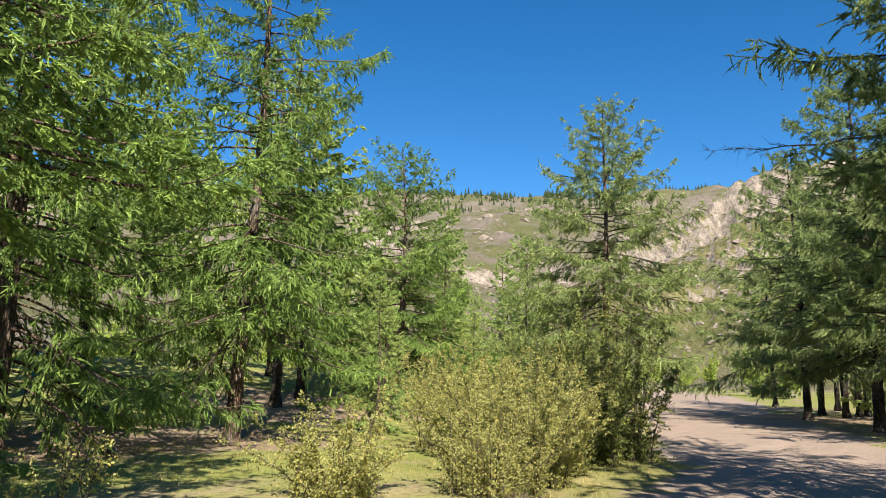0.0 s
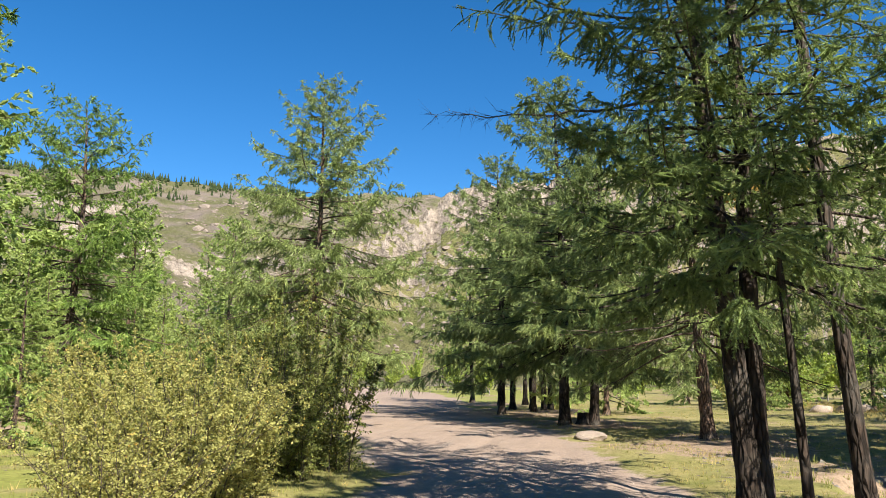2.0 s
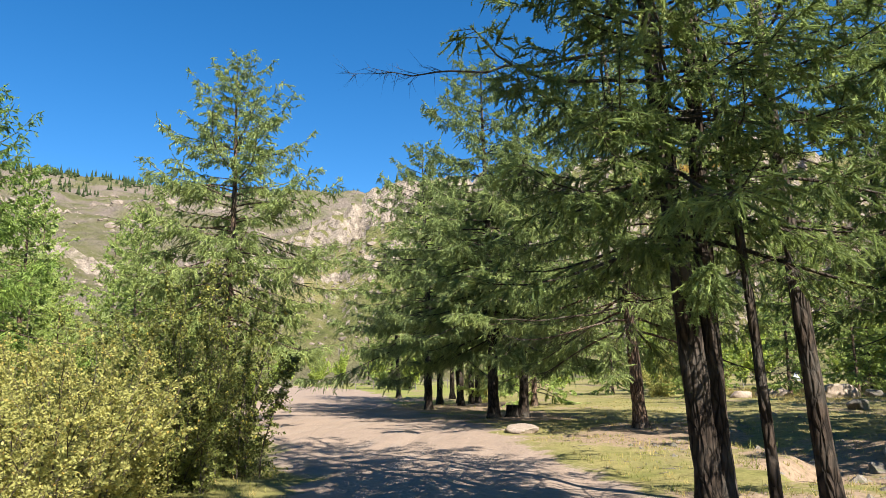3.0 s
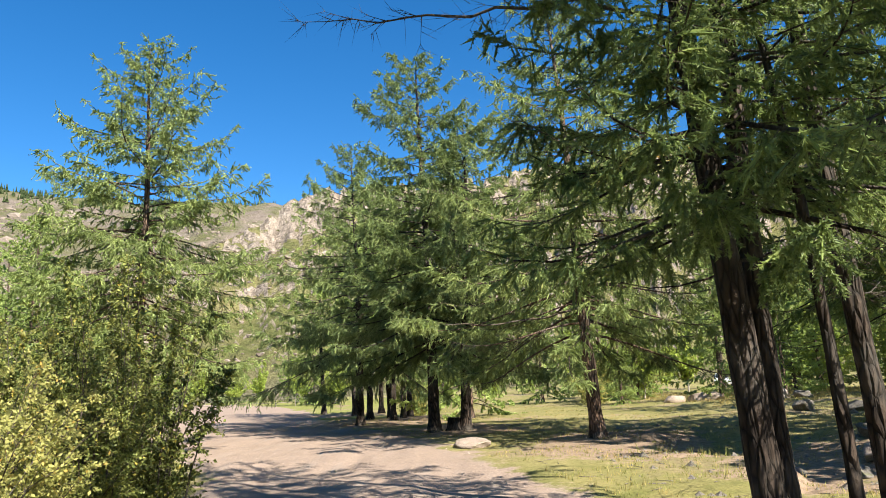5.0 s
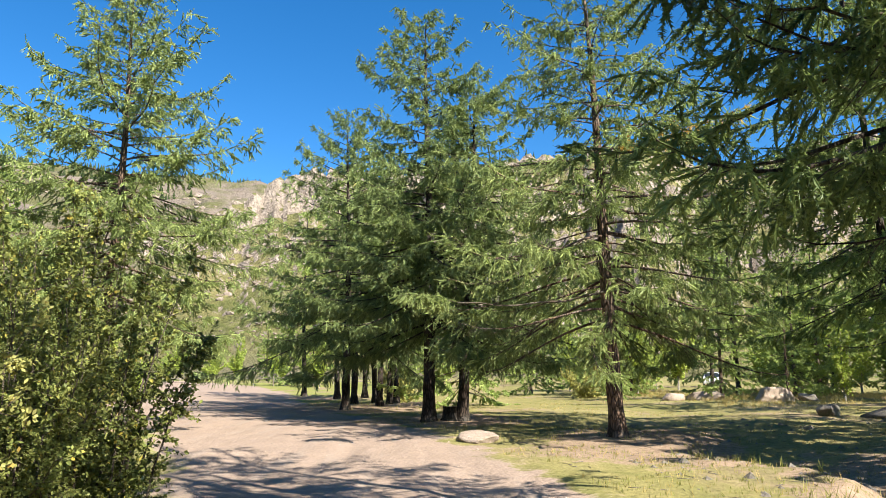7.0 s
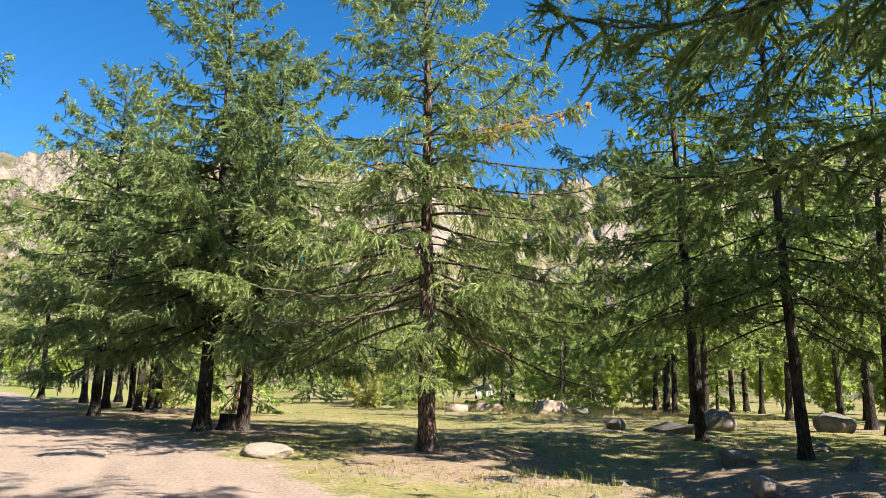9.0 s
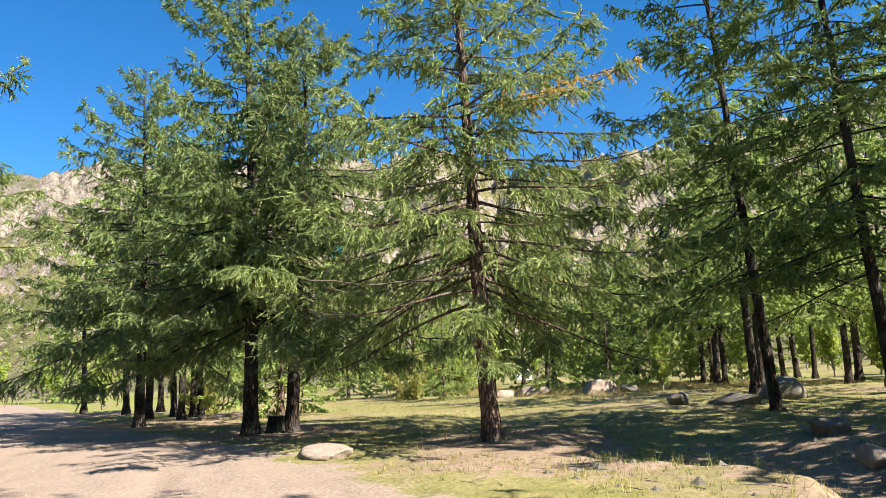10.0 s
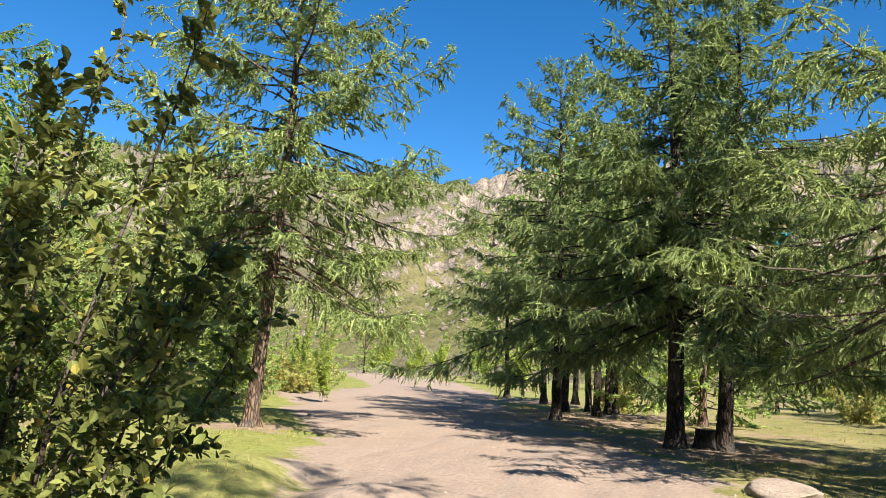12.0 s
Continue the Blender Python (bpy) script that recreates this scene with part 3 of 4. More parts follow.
def broadleaf(name, x, y, height, spread, seed, label, category, stems=14, leaves=9000, size=0.042, material=None, bark=None, group="bushes",
              trunk=0.0, folded=True, upright=0.6):
    """A bush or a small broad-leaved tree: stems that fan out from the foot, twigs along them, leaves along the twigs."""
    rng = np.random.default_rng(seed)
    base = thing(name, x, y, float(lie(x, y)) - 0.03, 0, label, category, group)
    wood, green = Soup(), Soup()
    starts, ends = [], []
    for i in range(stems):
        az, tilt = i * 2.39996 + rng.normal(0, 0.3), rng.uniform(0.05, 1.0)
        tall = height * rng.uniform(0.55, 1.12) * (1 - 0.35 * tilt ** 2)
        s = np.linspace(0, 1, 9)
        out = np.array([np.cos(az), np.sin(az), 0])
        rooted = out * rng.uniform(0.02, 0.6) * spread * (1 if not trunk else 0)
        lift = s if not trunk else s * (1 - trunk) + trunk
        bend = (s ** (1 + upright)) * spread * tilt * rng.uniform(0.75, 1.1)
        path = rooted + out * bend[:, None] + np.array([0, 0, 1.0]) * (tall * (lift ** 0.9 if not trunk else lift))[:, None] + rng.normal(0, 0.02 * spread, (9, 3)) * s[:, None]
        if trunk:
            wood.tube(path, (0.004 + 0.0035 * height) * (1 - s * 0.85), 5)
        else:
            stem = Soup()
            stem.tube(path, (0.004 + 0.0035 * height) * (1 - s * 0.85), 5)
            part("stem", stem.mesh("stem", bark or TWIG), base)
        n = int((26 + 12 * height) * (0.5 if trunk else 1))
        t = rng.uniform(0.03, 1.0, n) ** 1.35 if not trunk else rng.uniform(0.15, 1.0, n)
        a = np.minimum((t * 8).astype(int), 7)
        at = path[a] + (path[a + 1] - path[a]) * (t * 8 - a)[:, None]
        way = rng.normal(0, 1, (n, 3)) * 0.65 + np.array([0, 0, 0.55]) + out * 0.35
        way /= np.linalg.norm(way, axis=1, keepdims=True)
        reach = rng.uniform(0.15, 0.55, n) * (0.45 + 0.22 * spread) * (1.15 - t * 0.6)
        starts.append(at), ends.append(at + way * reach[:, None])
    if trunk:
        z = np.linspace(-0.1, trunk * height, 8)
        wood.tube(np.stack([np.sin(z) * 0.04, np.cos(z * 1.3) * 0.04, z], -1), 0.012 * height * (1 - 0.4 * np.linspace(0, 1, 8)), 9)
    start, stop = np.concatenate(starts), np.concatenate(ends)
    wood.cones(start, stop, 0.004)
    which = rng.integers(0, len(start), leaves)
    at = start[which] + (stop[which] - start[which]) * rng.uniform(0.1, 1.05, (leaves, 1)) + rng.normal(0, 0.012, (leaves, 3))
    way = stop[which] - start[which]
    way /= np.linalg.norm(way, axis=1, keepdims=True)
    green.leaves(at, way, size, size * 0.62, rng, folded)
    tagged(part("branchwork" if not trunk else "trunk", wood.mesh("branchwork", bark or TWIG), base), kind="stuff" if not trunk else "")
    tagged(part("foliage" if not trunk else "crown", green.mesh("foliage", material or WILLOW, False), base), kind="stuff")
    return base


def boulder(x, y, wide, deep, tall, seed, material, label, sunk=0.42, turn=0.0):
    """A weathered boulder: a rounded block, chipped by planes and pitted."""
    rng = np.random.default_rng(seed)
    bm = bmesh.new()
    bmesh.ops.create_icosphere(bm, subdivisions=4, radius=0.5)
    cuts = [(Vector(rng.normal(size=3)).normalized(), rng.uniform(0.25, 0.44)) for _ in range(14)]
    for v in bm.verts:
        p = v.co.copy()
        for normal, far in cuts:
            over = p.dot(normal) - far
            if over > 0:
                p -= normal * over * 0.95
        p *= 1 + 0.07 * (noise.fractal(v.co * 3 + Vector((seed, 0, 0)), 0.6, 2.1, 4))
        v.co = Vector((p.x * wide, p.y * deep, (p.z + 0.5 - sunk) * tall / (1 - sunk)))
    me = bpy.data.meshes.new("boulder")
    bm.to_mesh(me)
    bm.free()
    me.materials.append(material)
    for f in me.polygons:
        f.use_smooth = True
    ob = new("boulder", me)
    ob.matrix_basis = pose(x, y, float(lie(x, y)), 0, 0, turn)
    return tagged(ob, label, "boulder", "boulders in the grass")


LITTER = [(2.7, 7.2, 3.0), (4, 8, 3.0), (3.9, 19.0, 3.2), (4.5, 21.5, 3.0), (8, 16.5, 3.6), (-0.4, 29.2, 3.5), (-4.5, 39, 5), (-3.5, 44, 5), (-9, 57, 5), (-14.9, 8.9, 4), (-16.5, 3.5, 5),
          (-20.5, 16, 4.5), (-19, 22, 4), (-11, 25.3, 1.6), (25, 29, 4), (27, 44, 4), (6.2, 13.5, 2.2)]
build_ground()

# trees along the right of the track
NEAR_LARCH = larch("larch_tree", 2.63, 7.24, 13.5, 0.15, 2.7, 3.0, 3, "tall larch with a shaded twin trunk leaning over the track", 88, 1.5, 190000, 0.055, (-0.5, 0.3), BARK_SHADED, LARCH_BACKLIT, 0.85, 0.0, 0.9, twins=1, wide=0.2, azimuths=(0.0, 0.5, 3.7, 3.6, 3.8, 4.2, 4.5, 4.8, 5.2, 5.8))
larch("larch_tree", 4.1, 7.95, 14.5, 0.115, 3.0, 2.6, 5, "slender shaded larch standing behind the leaning larch", 70, 1.2, 80000, 0.065, (-0.7, 0.2), BARK_SHADED, LARCH_BACKLIT, 0.6, 0.4, 0.8, sparse=0.2, wide=0.22)
larch("larch_tree", 3.2, 6.9, 8.5, 0.062, 1.2, 3.4, 7, "thin young larch with few side branches", 30, 1.0, 9000, 0.06, (-0.5, 0.1), BARK_SHADED, LARCH_BACKLIT, 0.6, 0.6, 0.7, sparse=0.45, wide=0.3)
SUNLIT_LARCH = larch("larch_tree", 3.92, 21.45, 13.5, 0.2, 4.5, 2.9, 11, "sunlit larch with a reddish scaly trunk beside the track", 88, 1.15, 190000, 0.1, (-0.5, 0), BARK, LARCH_SUN, 0.85, 0.12, 1.05)
larch("larch_tree", -0.8, 28.6, 15.3, 0.22, 4.2, 3.3, 13, "dense tall larch at the edge of the track", 96, 0.95, 170000, 0.135, (0, 0.3), BARK_SHADED, LARCH_BLUE, 0.95, 0.0, 1.1)
larch("larch_tree", 0.4, 28.9, 12.5, 0.2, 4.6, 3.4, 17, "larch with a shaded trunk and low spreading limbs", 76, 0.95, 130000, 0.135, (0.5, 0), BARK_SHADED, LARCH_BLUE, 0.95, 0.0, 1.1)
larch("larch_tree", -4.75, 38, 14.6, 0.2, 4.9, 3.5, 19, "dense larch at the front of a close group", 90, 0.8, 110000, 0.15, (0, 0), BARK_SHADED, LARCH_BLUE, 0.98, 0.0, 1.1)
larch("larch_tree", 12.2, 22.6, 17, 0.145, 3.8, 3.5, 23, "tall sparse larch with a shaded trunk beside boulders", 84, 0.95, 80000, 0.125, (-1.2, 0), BARK_SHADED, LARCH_SHADE, 0.8, 0.2, 1.0, sparse=0.1)
larch("larch_tree", 11.7, 18.5, 15, 0.135, 3.6, 3.0, 29, "tall shaded larch growing among boulders", 80, 1.0, 80000, 0.115, (-0.8, 0.2), BARK_SHADED, LARCH_SHADE, 0.8, 0.2, 1.0, sparse=0.12)
# trees across the track
larch("larch_tree", -10.8, 25.3, 14.3, 0.19, 4.9, 3.7, 31, "sunlit larch with drooping branches at the grassy verge", 88, 1.0, 180000, 0.125, (0.5, 0), BARK, LARCH_SUN, 0.9, 0.0, 1.05)
BANK_LARCH = larch("larch_tree", -14.9, 8.9, 17, 0.2, 4.6, 3.0, 37, "tall bright green larch on a bank", 96, 1.0, 130000, 0.12, (0.6, 0), BARK, LARCH_GREEN, 0.9, 0.0, 1.1)
larch("larch_tree", -16.2, 3.2, 17, 0.24, 5.2, 1.6, 41, "broad bright green larch with low boughs", 104, 1.0, 130000, 0.12, (0.2, 0), BARK, LARCH_GREEN, 0.98, 0.0, 1.1)
larch("larch_tree", -19.6, 22.3, 12.6, 0.2, 5.0, 1.8, 43, "dense round-topped larch by the wood's edge", 90, 0.9, 85000, 0.135, (0, 0), BARK, LARCH_GREEN, 0.95, 0.0, 1.0)

larch("larch_tree", -6.1, -2.1, 13.5, 0.19, 3.0, 3.9, 44, "bright green larch close to the track", 90, 1.2, 120000, 0.07, (0, -0.3), BARK, LARCH_GREEN, 0.85, 0.0, 0.8)

# middle-distance larches: three built, the others copied, some out of view just to throw shade
MID = [larch("larch_tree", 26.8, 44.4, 15, 0.2, 4.2, 4.2, 51, "larch at the far side of the meadow", 64, 0.5, 17000, 0.3, (0.4, 0), BARK_SHADED, LARCH_YOUNG),
       larch("larch_tree", 25.2, 28.5, 15, 0.19, 4.0, 4.2, 53, "larch with a bare lower trunk in the wood", 64, 0.5, 17000, 0.28, (-0.4, 0), BARK_SHADED, LARCH_YOUNG, sparse=0.1),
       larch("larch_tree", -31.4, 42, 13, 0.16, 3.6, 0.8, 57, "bushy young larch down to the ground", 84, 0.5, 26000, 0.26, (0, 0), BARK, LARCH_YOUNG, 0.95)]
for kind, x, y, scale, turn in (
        (0, 28.0, 45.2, 0.9, 70), (1, 35.6, 48.9, 1.0, 40), (0, 38.4, 50.7, 1.1, 100), (1, 34.9, 45.3, 0.9, 160), (1, 28.5, 36.3, 1.0, 220), (0, 30.8, 37.9, 1.05, 280),
        (1, 30.3, 34.7, 0.95, 320), (0, 29.4, 49.3, 0.9, 10), (0, 22.1, 57.1, 1.0, 200), (0, 27.4, 75.8, 1.0, 60), (0, 30, 58.5, 0.8, 130), (1, 21.5, 24.5, 1.0, 75),
        (2, 0.85, 40.3, 1.0, 0), (1, -7.2, 54.5, 1.05, 30), (0, -5.1, 45.5, 0.95, 90), (1, -5.3, 54.5, 0.95, 140), (0, -4.1, 48.1, 0.9, 190), (1, -3.4, 42, 0.9, 260), (0, -3.0, 44.2, 0.85, 310),
        (1, -2.7, 46.2, 0.9, 350), (1, -10.6, 61, 1.0, 45),
        (2, -20, 26.4, 0.8, 130), (2, -17.3, 30.5, 0.74, 240), (2, -16.8, 24.4, 0.42, 300), (2, -18.6, 20.0, 0.4, 75), (2, -15.2, 28.0, 0.4, 10), (2, -29, 40, 0.9, 60), (2, -26.5, 43.5, 0.85, 140), (2, -23.5, 45.5, 0.75, 280), (2, -33, 36.5, 0.95, 5), (2, -22.4, 39.8, 0.9, 20), (2, -26, 36, 0.62, 80), (2, -20, 33, 0.5, 150), (2, -23, 31, 0.55, 210), (2, -16.5, 34, 0.45, 260), (2, -27, 29, 0.65, 320), (2, -30, 34, 0.6, 15), (2, -18.5, 39, 0.5, 95),
        (0, -20.6, 15.6, 1.0, 40), (0, -21.6, 17.9, 1.0, 100), (0, -27, 21, 1.1, 170), (0, -25, 10, 1.1, 230), (0, -31, 16, 1.1, 290), (0, -22, 5.5, 1.05, 330), (0, -28, 0, 1.1, 10),
        # (-2.6, -7.5) to (-6.2, -9.5): unseen larches added for shade, labelled like MID
        (0, -20, -3, 1.1, 10), (2, -13.5, 13.5, 0.4, 25), (0, -2.6, -7.5, 0.85, 60), (2, -8.0, -8.0, 1.2, 170), (0, -5.4, -6.6, 0.95, 215), (0, 6.5, -0.9, 1.15, 25), (1, 13, 10.5, 0.95, 200), (0, 14.5, 13.6, 1.0, 300), (2, 17.5, 16, 1.1, 45), (1, 15, 10.5, 1.0, 130), (0, 18.2, 11.6, 1.0, 200), (1, 20.8, 18.0, 1.05, 15), (0, -8.5, -6.5, 0.95, 80), (0, -6.2, -9.5, 1.0, 150), (2, 13.5, 55, 0.8, 10), (2, 22.5, 49.5, 0.7, 80), (2, 26, 53, 0.9, 190), (2, 12, 60, 0.8, 250), (2, 31, 50.5, 0.8, 330), (2, 7.5, 63, 0.8, 140), (1, 18.5, 31, 1.0, 35), (0, 23, 36, 0.95, 260), (2, 15.9, 44.8, 0.72, 40), (2, 19.6, 44.5, 0.66, 130), (2, 10.6, 47.5, 0.5, 210)):
    copy_thing(MID[kind], pose(x, y, float(lie(x, y)) - 0.04, 0, 0, turn) @ Matrix.Scale(scale, 4))

SAPLING = broadleaf("birch_tree", -24, 33, 5.2, 2.2, 64, "young birch with light green leaves", "tree", 18, 9500, 0.12, BIRCH, BIRCH_BARK, "young birches", 0.12, False, 0.4)
for x, y, scale, turn in ((-20.5, 29.5, 0.95, 50), (-17.5, 36, 0.8, 120), (-28, 39, 1.1, 200), (-24.5, 46, 1.0, 260), (-14.8, 38.5, 0.6, 310), (-32, 31, 1.1, 20), (-26.5, 25.5, 1.0, 90), (-19, 45, 0.8, 170),
                          (24, 52, 1.1, 30), (31, 53, 1.2, 140), (13, 62, 1.1, 220), (35, 40, 1.1, 75), (40, 45, 1.2, 190), (16.5, 66, 1.2, 300), (14, 55, 1.2, 10), (24.5, 55, 1.4, 60), (27, 57, 1.6, 110), (33, 60, 1.6, 160), (37, 55, 1.6, 210), (43, 52, 1.6, 250), (47, 45, 1.6, 290), (42, 38, 1.5, 330),
                          (38, 33, 1.4, 15), (31, 62, 1.6, 85), (31, 66, 1.7, 135), (12, 70, 1.4, 185), (33, 28, 1.3, 100), (20.8, 41, 0.85, 240)):
    copy_thing(SAPLING, pose(x, y, float(lie(x, y)) - 0.04, 0, 0, turn) @ Matrix.Scale(scale, 4))

# far wood at the foot of the hills: two larches and two birches, copied
FAR = [larch("larch_tree", 14, 92, 14, 0.18, 3.8, 1.2, 61, "larch in the wood at the hill's foot", 40, 0.22, 5500, 0.5, (0, 0), BARK_SHADED, LARCH_YOUNG, group="wood at the hill's foot"),
       larch("larch_tree", -18, 96, 11, 0.15, 3.2, 0.6, 63, "young larch in the wood at the hill's foot", 40, 0.22, 5000, 0.46, (0, 0), BARK_SHADED, LARCH_YOUNG, group="wood at the hill's foot"),
       broadleaf("birch_tree", 22, 70, 7.5, 2.8, 65, "pale-stemmed birch with light green leaves", "tree", 16, 3600, 0.34, BIRCH, BIRCH_BARK, "wood at the hill's foot", 0.2, False, 0.4),
       broadleaf("birch_tree", 4, 80, 5.5, 2.6, 67, "low bushy birch with light green leaves", "tree", 16, 3000, 0.32, BIRCH, BIRCH_BARK, "wood at the hill's foot", 0.08, False, 0.4)]
spots = np.random.default_rng(5)
taken = []
for _ in range(1400):
    way, r = radians(spots.uniform(-64, 66)), spots.uniform(52, 150)
    x, y = r * math.sin(way), r * math.cos(way)
    if len(taken) >= 125 or (sand_at(np.float64(x), np.float64(y)) > 0.1 and r < 110) or (-12 < x < 15 and y < 90) or any(math.hypot(x - a, y - b) < 4.6 for a, b in taken) or (x < 0 and r < 62) or (y < 85 and abs((x + 1.3) * 0.925 - (y - 6.1) * 0.379) < 3.2):
        continue
    taken.append((x, y))
    copy_thing(FAR[spots.choice(4, p=[0.28, 0.22, 0.3, 0.2])], pose(x, y, float(lie(x, y)) - 0.05, 0, 0, spots.uniform(0, 360)) @ Matrix.Scale(spots.uniform(0.65, 1.15), 4))


def bough(tree, start, tip, tufts, blade, material, name, label, bare=False, sag=0.12, needled=0.12):
    """One long limb of a larch, from a place on its trunk to its tip, in the world's metres. needled: from where on it bears needles."""
    rng = np.random.default_rng(int(abs(tip[0] * 100) + abs(tip[1] * 10)))
    origin = np.array(tree.matrix_basis.translation)
    a, b = np.array(start) - origin, np.array(tip) - origin
    length = np.linalg.norm(b - a)
    s = np.linspace(0, 1, 13)
    path = a + (b - a) * s[:, None] + np.array([0, 0, -1.0]) * (np.sin(s * np.pi) * sag * length)[:, None] + rng.normal(0, 0.03, (13, 3)) * np.sin(s * np.pi)[:, None]
    wood = Soup()
    wood.tube(path, (0.01 + 0.004 * length) * (1 - s * 0.88), 7)
    n = int(length * 11)
    t = rng.uniform(needled, 1.0, n)
    i = np.minimum((t * 12).astype(int), 11)
    at = path[i] + (path[i + 1] - path[i]) * (t * 12 - i)[:, None]
    along = (path[i + 1] - path[i]) / np.linalg.norm(path[i + 1] - path[i], axis=1, keepdims=True)
    side = np.cross(along, np.array([0, 0, 1.0])) * np.where(rng.random(n) < 0.5, -1.0, 1.0)[:, None]
    way = along * 0.7 + side * rng.uniform(0.4, 1.0, (n, 1)) + rng.normal(0, 0.22, (n, 3)) + np.array([0, 0, -0.15])
    way /= np.linalg.norm(way, axis=1, keepdims=True)
    end = at + way * (rng.uniform(0.25, 1.0, n) * 0.26 * length * (1.15 - t))[:, None]
    wood.cones(at, end, 0.006)
    m = n * 3
    pick = rng.integers(0, n, m)
    h_at = at[pick] + (end[pick] - at[pick]) * rng.uniform(0.2, 1, (m, 1))
    h_way = rng.normal(0, 0.35, (m, 3)) + way[pick] * 0.5 + np.array([0, 0, -0.1 if bare else -0.8])
    h_end = h_at + h_way / np.linalg.norm(h_way, axis=1, keepdims=True) * rng.uniform(0.08, 0.4, (m, 1))
    wood.cones(h_at, h_end, 0.0035)
    limb = part(name, wood.mesh(name, TWIG), tree, label)
    if bare:
        return limb
    k = max(5, int(needled * 12))
    first, last = np.concatenate([at, h_at, path[k:-1]]), np.concatenate([end, h_end, path[k + 1:]])
    green = Soup()
    green.sprays(first, last, blade * 0.2, tufts, blade * 0.7, blade * 0.24, rng)
    tagged(part("needles", green.mesh("needles", material, False), limb), kind="stuff")
    return limb


bough(NEAR_LARCH, (2.3, 7.4, 5.5), (-1.67, 8.95, 6.1), 0, 0, LARCH_BACKLIT, "dead_branch", "bare leafless branch", True, 0.03)
bough(NEAR_LARCH, (2.2, 7.4, 6.4), (-1.2, 8.2, 7.6), 2500, 0.06, LARCH_BACKLIT, "bough", "thinly needled long branch", False, 0.02)
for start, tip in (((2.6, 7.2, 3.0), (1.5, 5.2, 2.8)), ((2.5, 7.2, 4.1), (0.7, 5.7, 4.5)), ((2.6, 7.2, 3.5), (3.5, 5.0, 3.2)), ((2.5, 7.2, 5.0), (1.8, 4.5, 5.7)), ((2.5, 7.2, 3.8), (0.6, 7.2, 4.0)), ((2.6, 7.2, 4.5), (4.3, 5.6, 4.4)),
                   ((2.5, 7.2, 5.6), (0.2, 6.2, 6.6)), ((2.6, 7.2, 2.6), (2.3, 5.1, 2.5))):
    bough(NEAR_LARCH, start, tip, 6500, 0.06, LARCH_BACKLIT, "bough", "backlit green drooping branch", False, 0.04)
bough(SUNLIT_LARCH, (3.85, 21.4, 3.7), (-1.31, 18.75, 3.35), 2600, 0.09, LARCH_SUN, "bough", "long low branch with bright hanging sprays", False, 0.05, 0.8)
bough(SUNLIT_LARCH, (3.7, 21.4, 7.4), (6.7, 18.9, 7.75), 3600, 0.1, LARCH_GOLD, "bough", "branch of yellowed orange needles", False, 0.03)
bough(SUNLIT_LARCH, (3.8, 21.4, 5.2), (7.6, 19.6, 4.7), 4200, 0.1, LARCH_SUN, "bough", "long branch with bright hanging sprays", False, 0.05)
bough(SUNLIT_LARCH, (3.9, 21.4, 3.8), (4.7, 20.2, 3.4), 0, 0, LARCH_SUN, "dead_branch", "grey dead leafless twigs", True, 0.02)
bough(BANK_LARCH, (-14.8, 8.9, 2.6), (-13.0, 5.2, 1.3), 0, 0, LARCH_SUN, "dead_branch", "pale dead drooping branch", True, -0.05)

# willow bushes at the left verge
broadleaf("willow_bush", -4.75, 11.5, 3.5, 1.45, 71, "tall willow bush with small half-yellow leaves at the verge", "bush", 26, 22000, 0.06, WILLOW_GREEN_SHADED)
for x, y, tall, wide, seed, count, size in ((-4.5, 9.7, 2.7, 1.4, 72, 20000, 0.052), (-4.7, 7.7, 2.3, 1.15, 73, 19000, 0.05), (-4.2, 6.2, 2.05, 1.25, 74, 16000, 0.05), (-4.1, 4.9, 1.5, 1.0, 70, 9000, 0.046), (-6.3, 10.9, 2.9, 1.7, 75, 19000, 0.058),
                                            (-6.1, 8.6, 2.4, 1.6, 76, 19000, 0.055), (-6.5, 12.9, 3.2, 1.8, 77, 18000, 0.062), (-7.8, 9.9, 2.4, 1.7, 78, 17000, 0.06), (-9.2, 11.6, 2.5, 1.8, 79, 14000, 0.066)):
    broadleaf("willow_bush", x, y, tall, wide, seed, "yellowing leafy willow bush beside the track", "bush", 30, int(count * 1.7), size * 0.85, folded=False, material=WILLOW_GREEN_SHADED if seed in (72, 75, 77) else WILLOW)
broadleaf("willow_bush", -5.7, 3.3, 1.5, 1.15, 81, "low pale-leaved willow bush in the grass", "bush", 22, 13000, 0.046, folded=False)
broadleaf("willow_bush", -5.4, -0.9, 1.5, 0.6, 83, "thin pale-leaved willow shoots", "bush", 9, 1400, 0.045)
for x, y, tall, wide, seed in ((9.9, 53, 3.0, 1.4, 85), (14.2, 58.5, 4.2, 2.6, 87), (-2.6, 49, 2.2, 1.3, 89), (-22.5, 50, 2.4, 2.0, 91), (-24, 46.5, 2.8, 2.2, 95), (-19.2, 44, 1.9, 1.4, 98), (-20.6, 48, 2.2, 1.6, 99), (-25.5, 61, 2.4, 1.8, 97)):
    broadleaf("willow_bush", x, y, tall, wide, seed, "yellow-green willow bush at the edge of the meadow", "bush", 18, 5200, 0.15, folded=False)

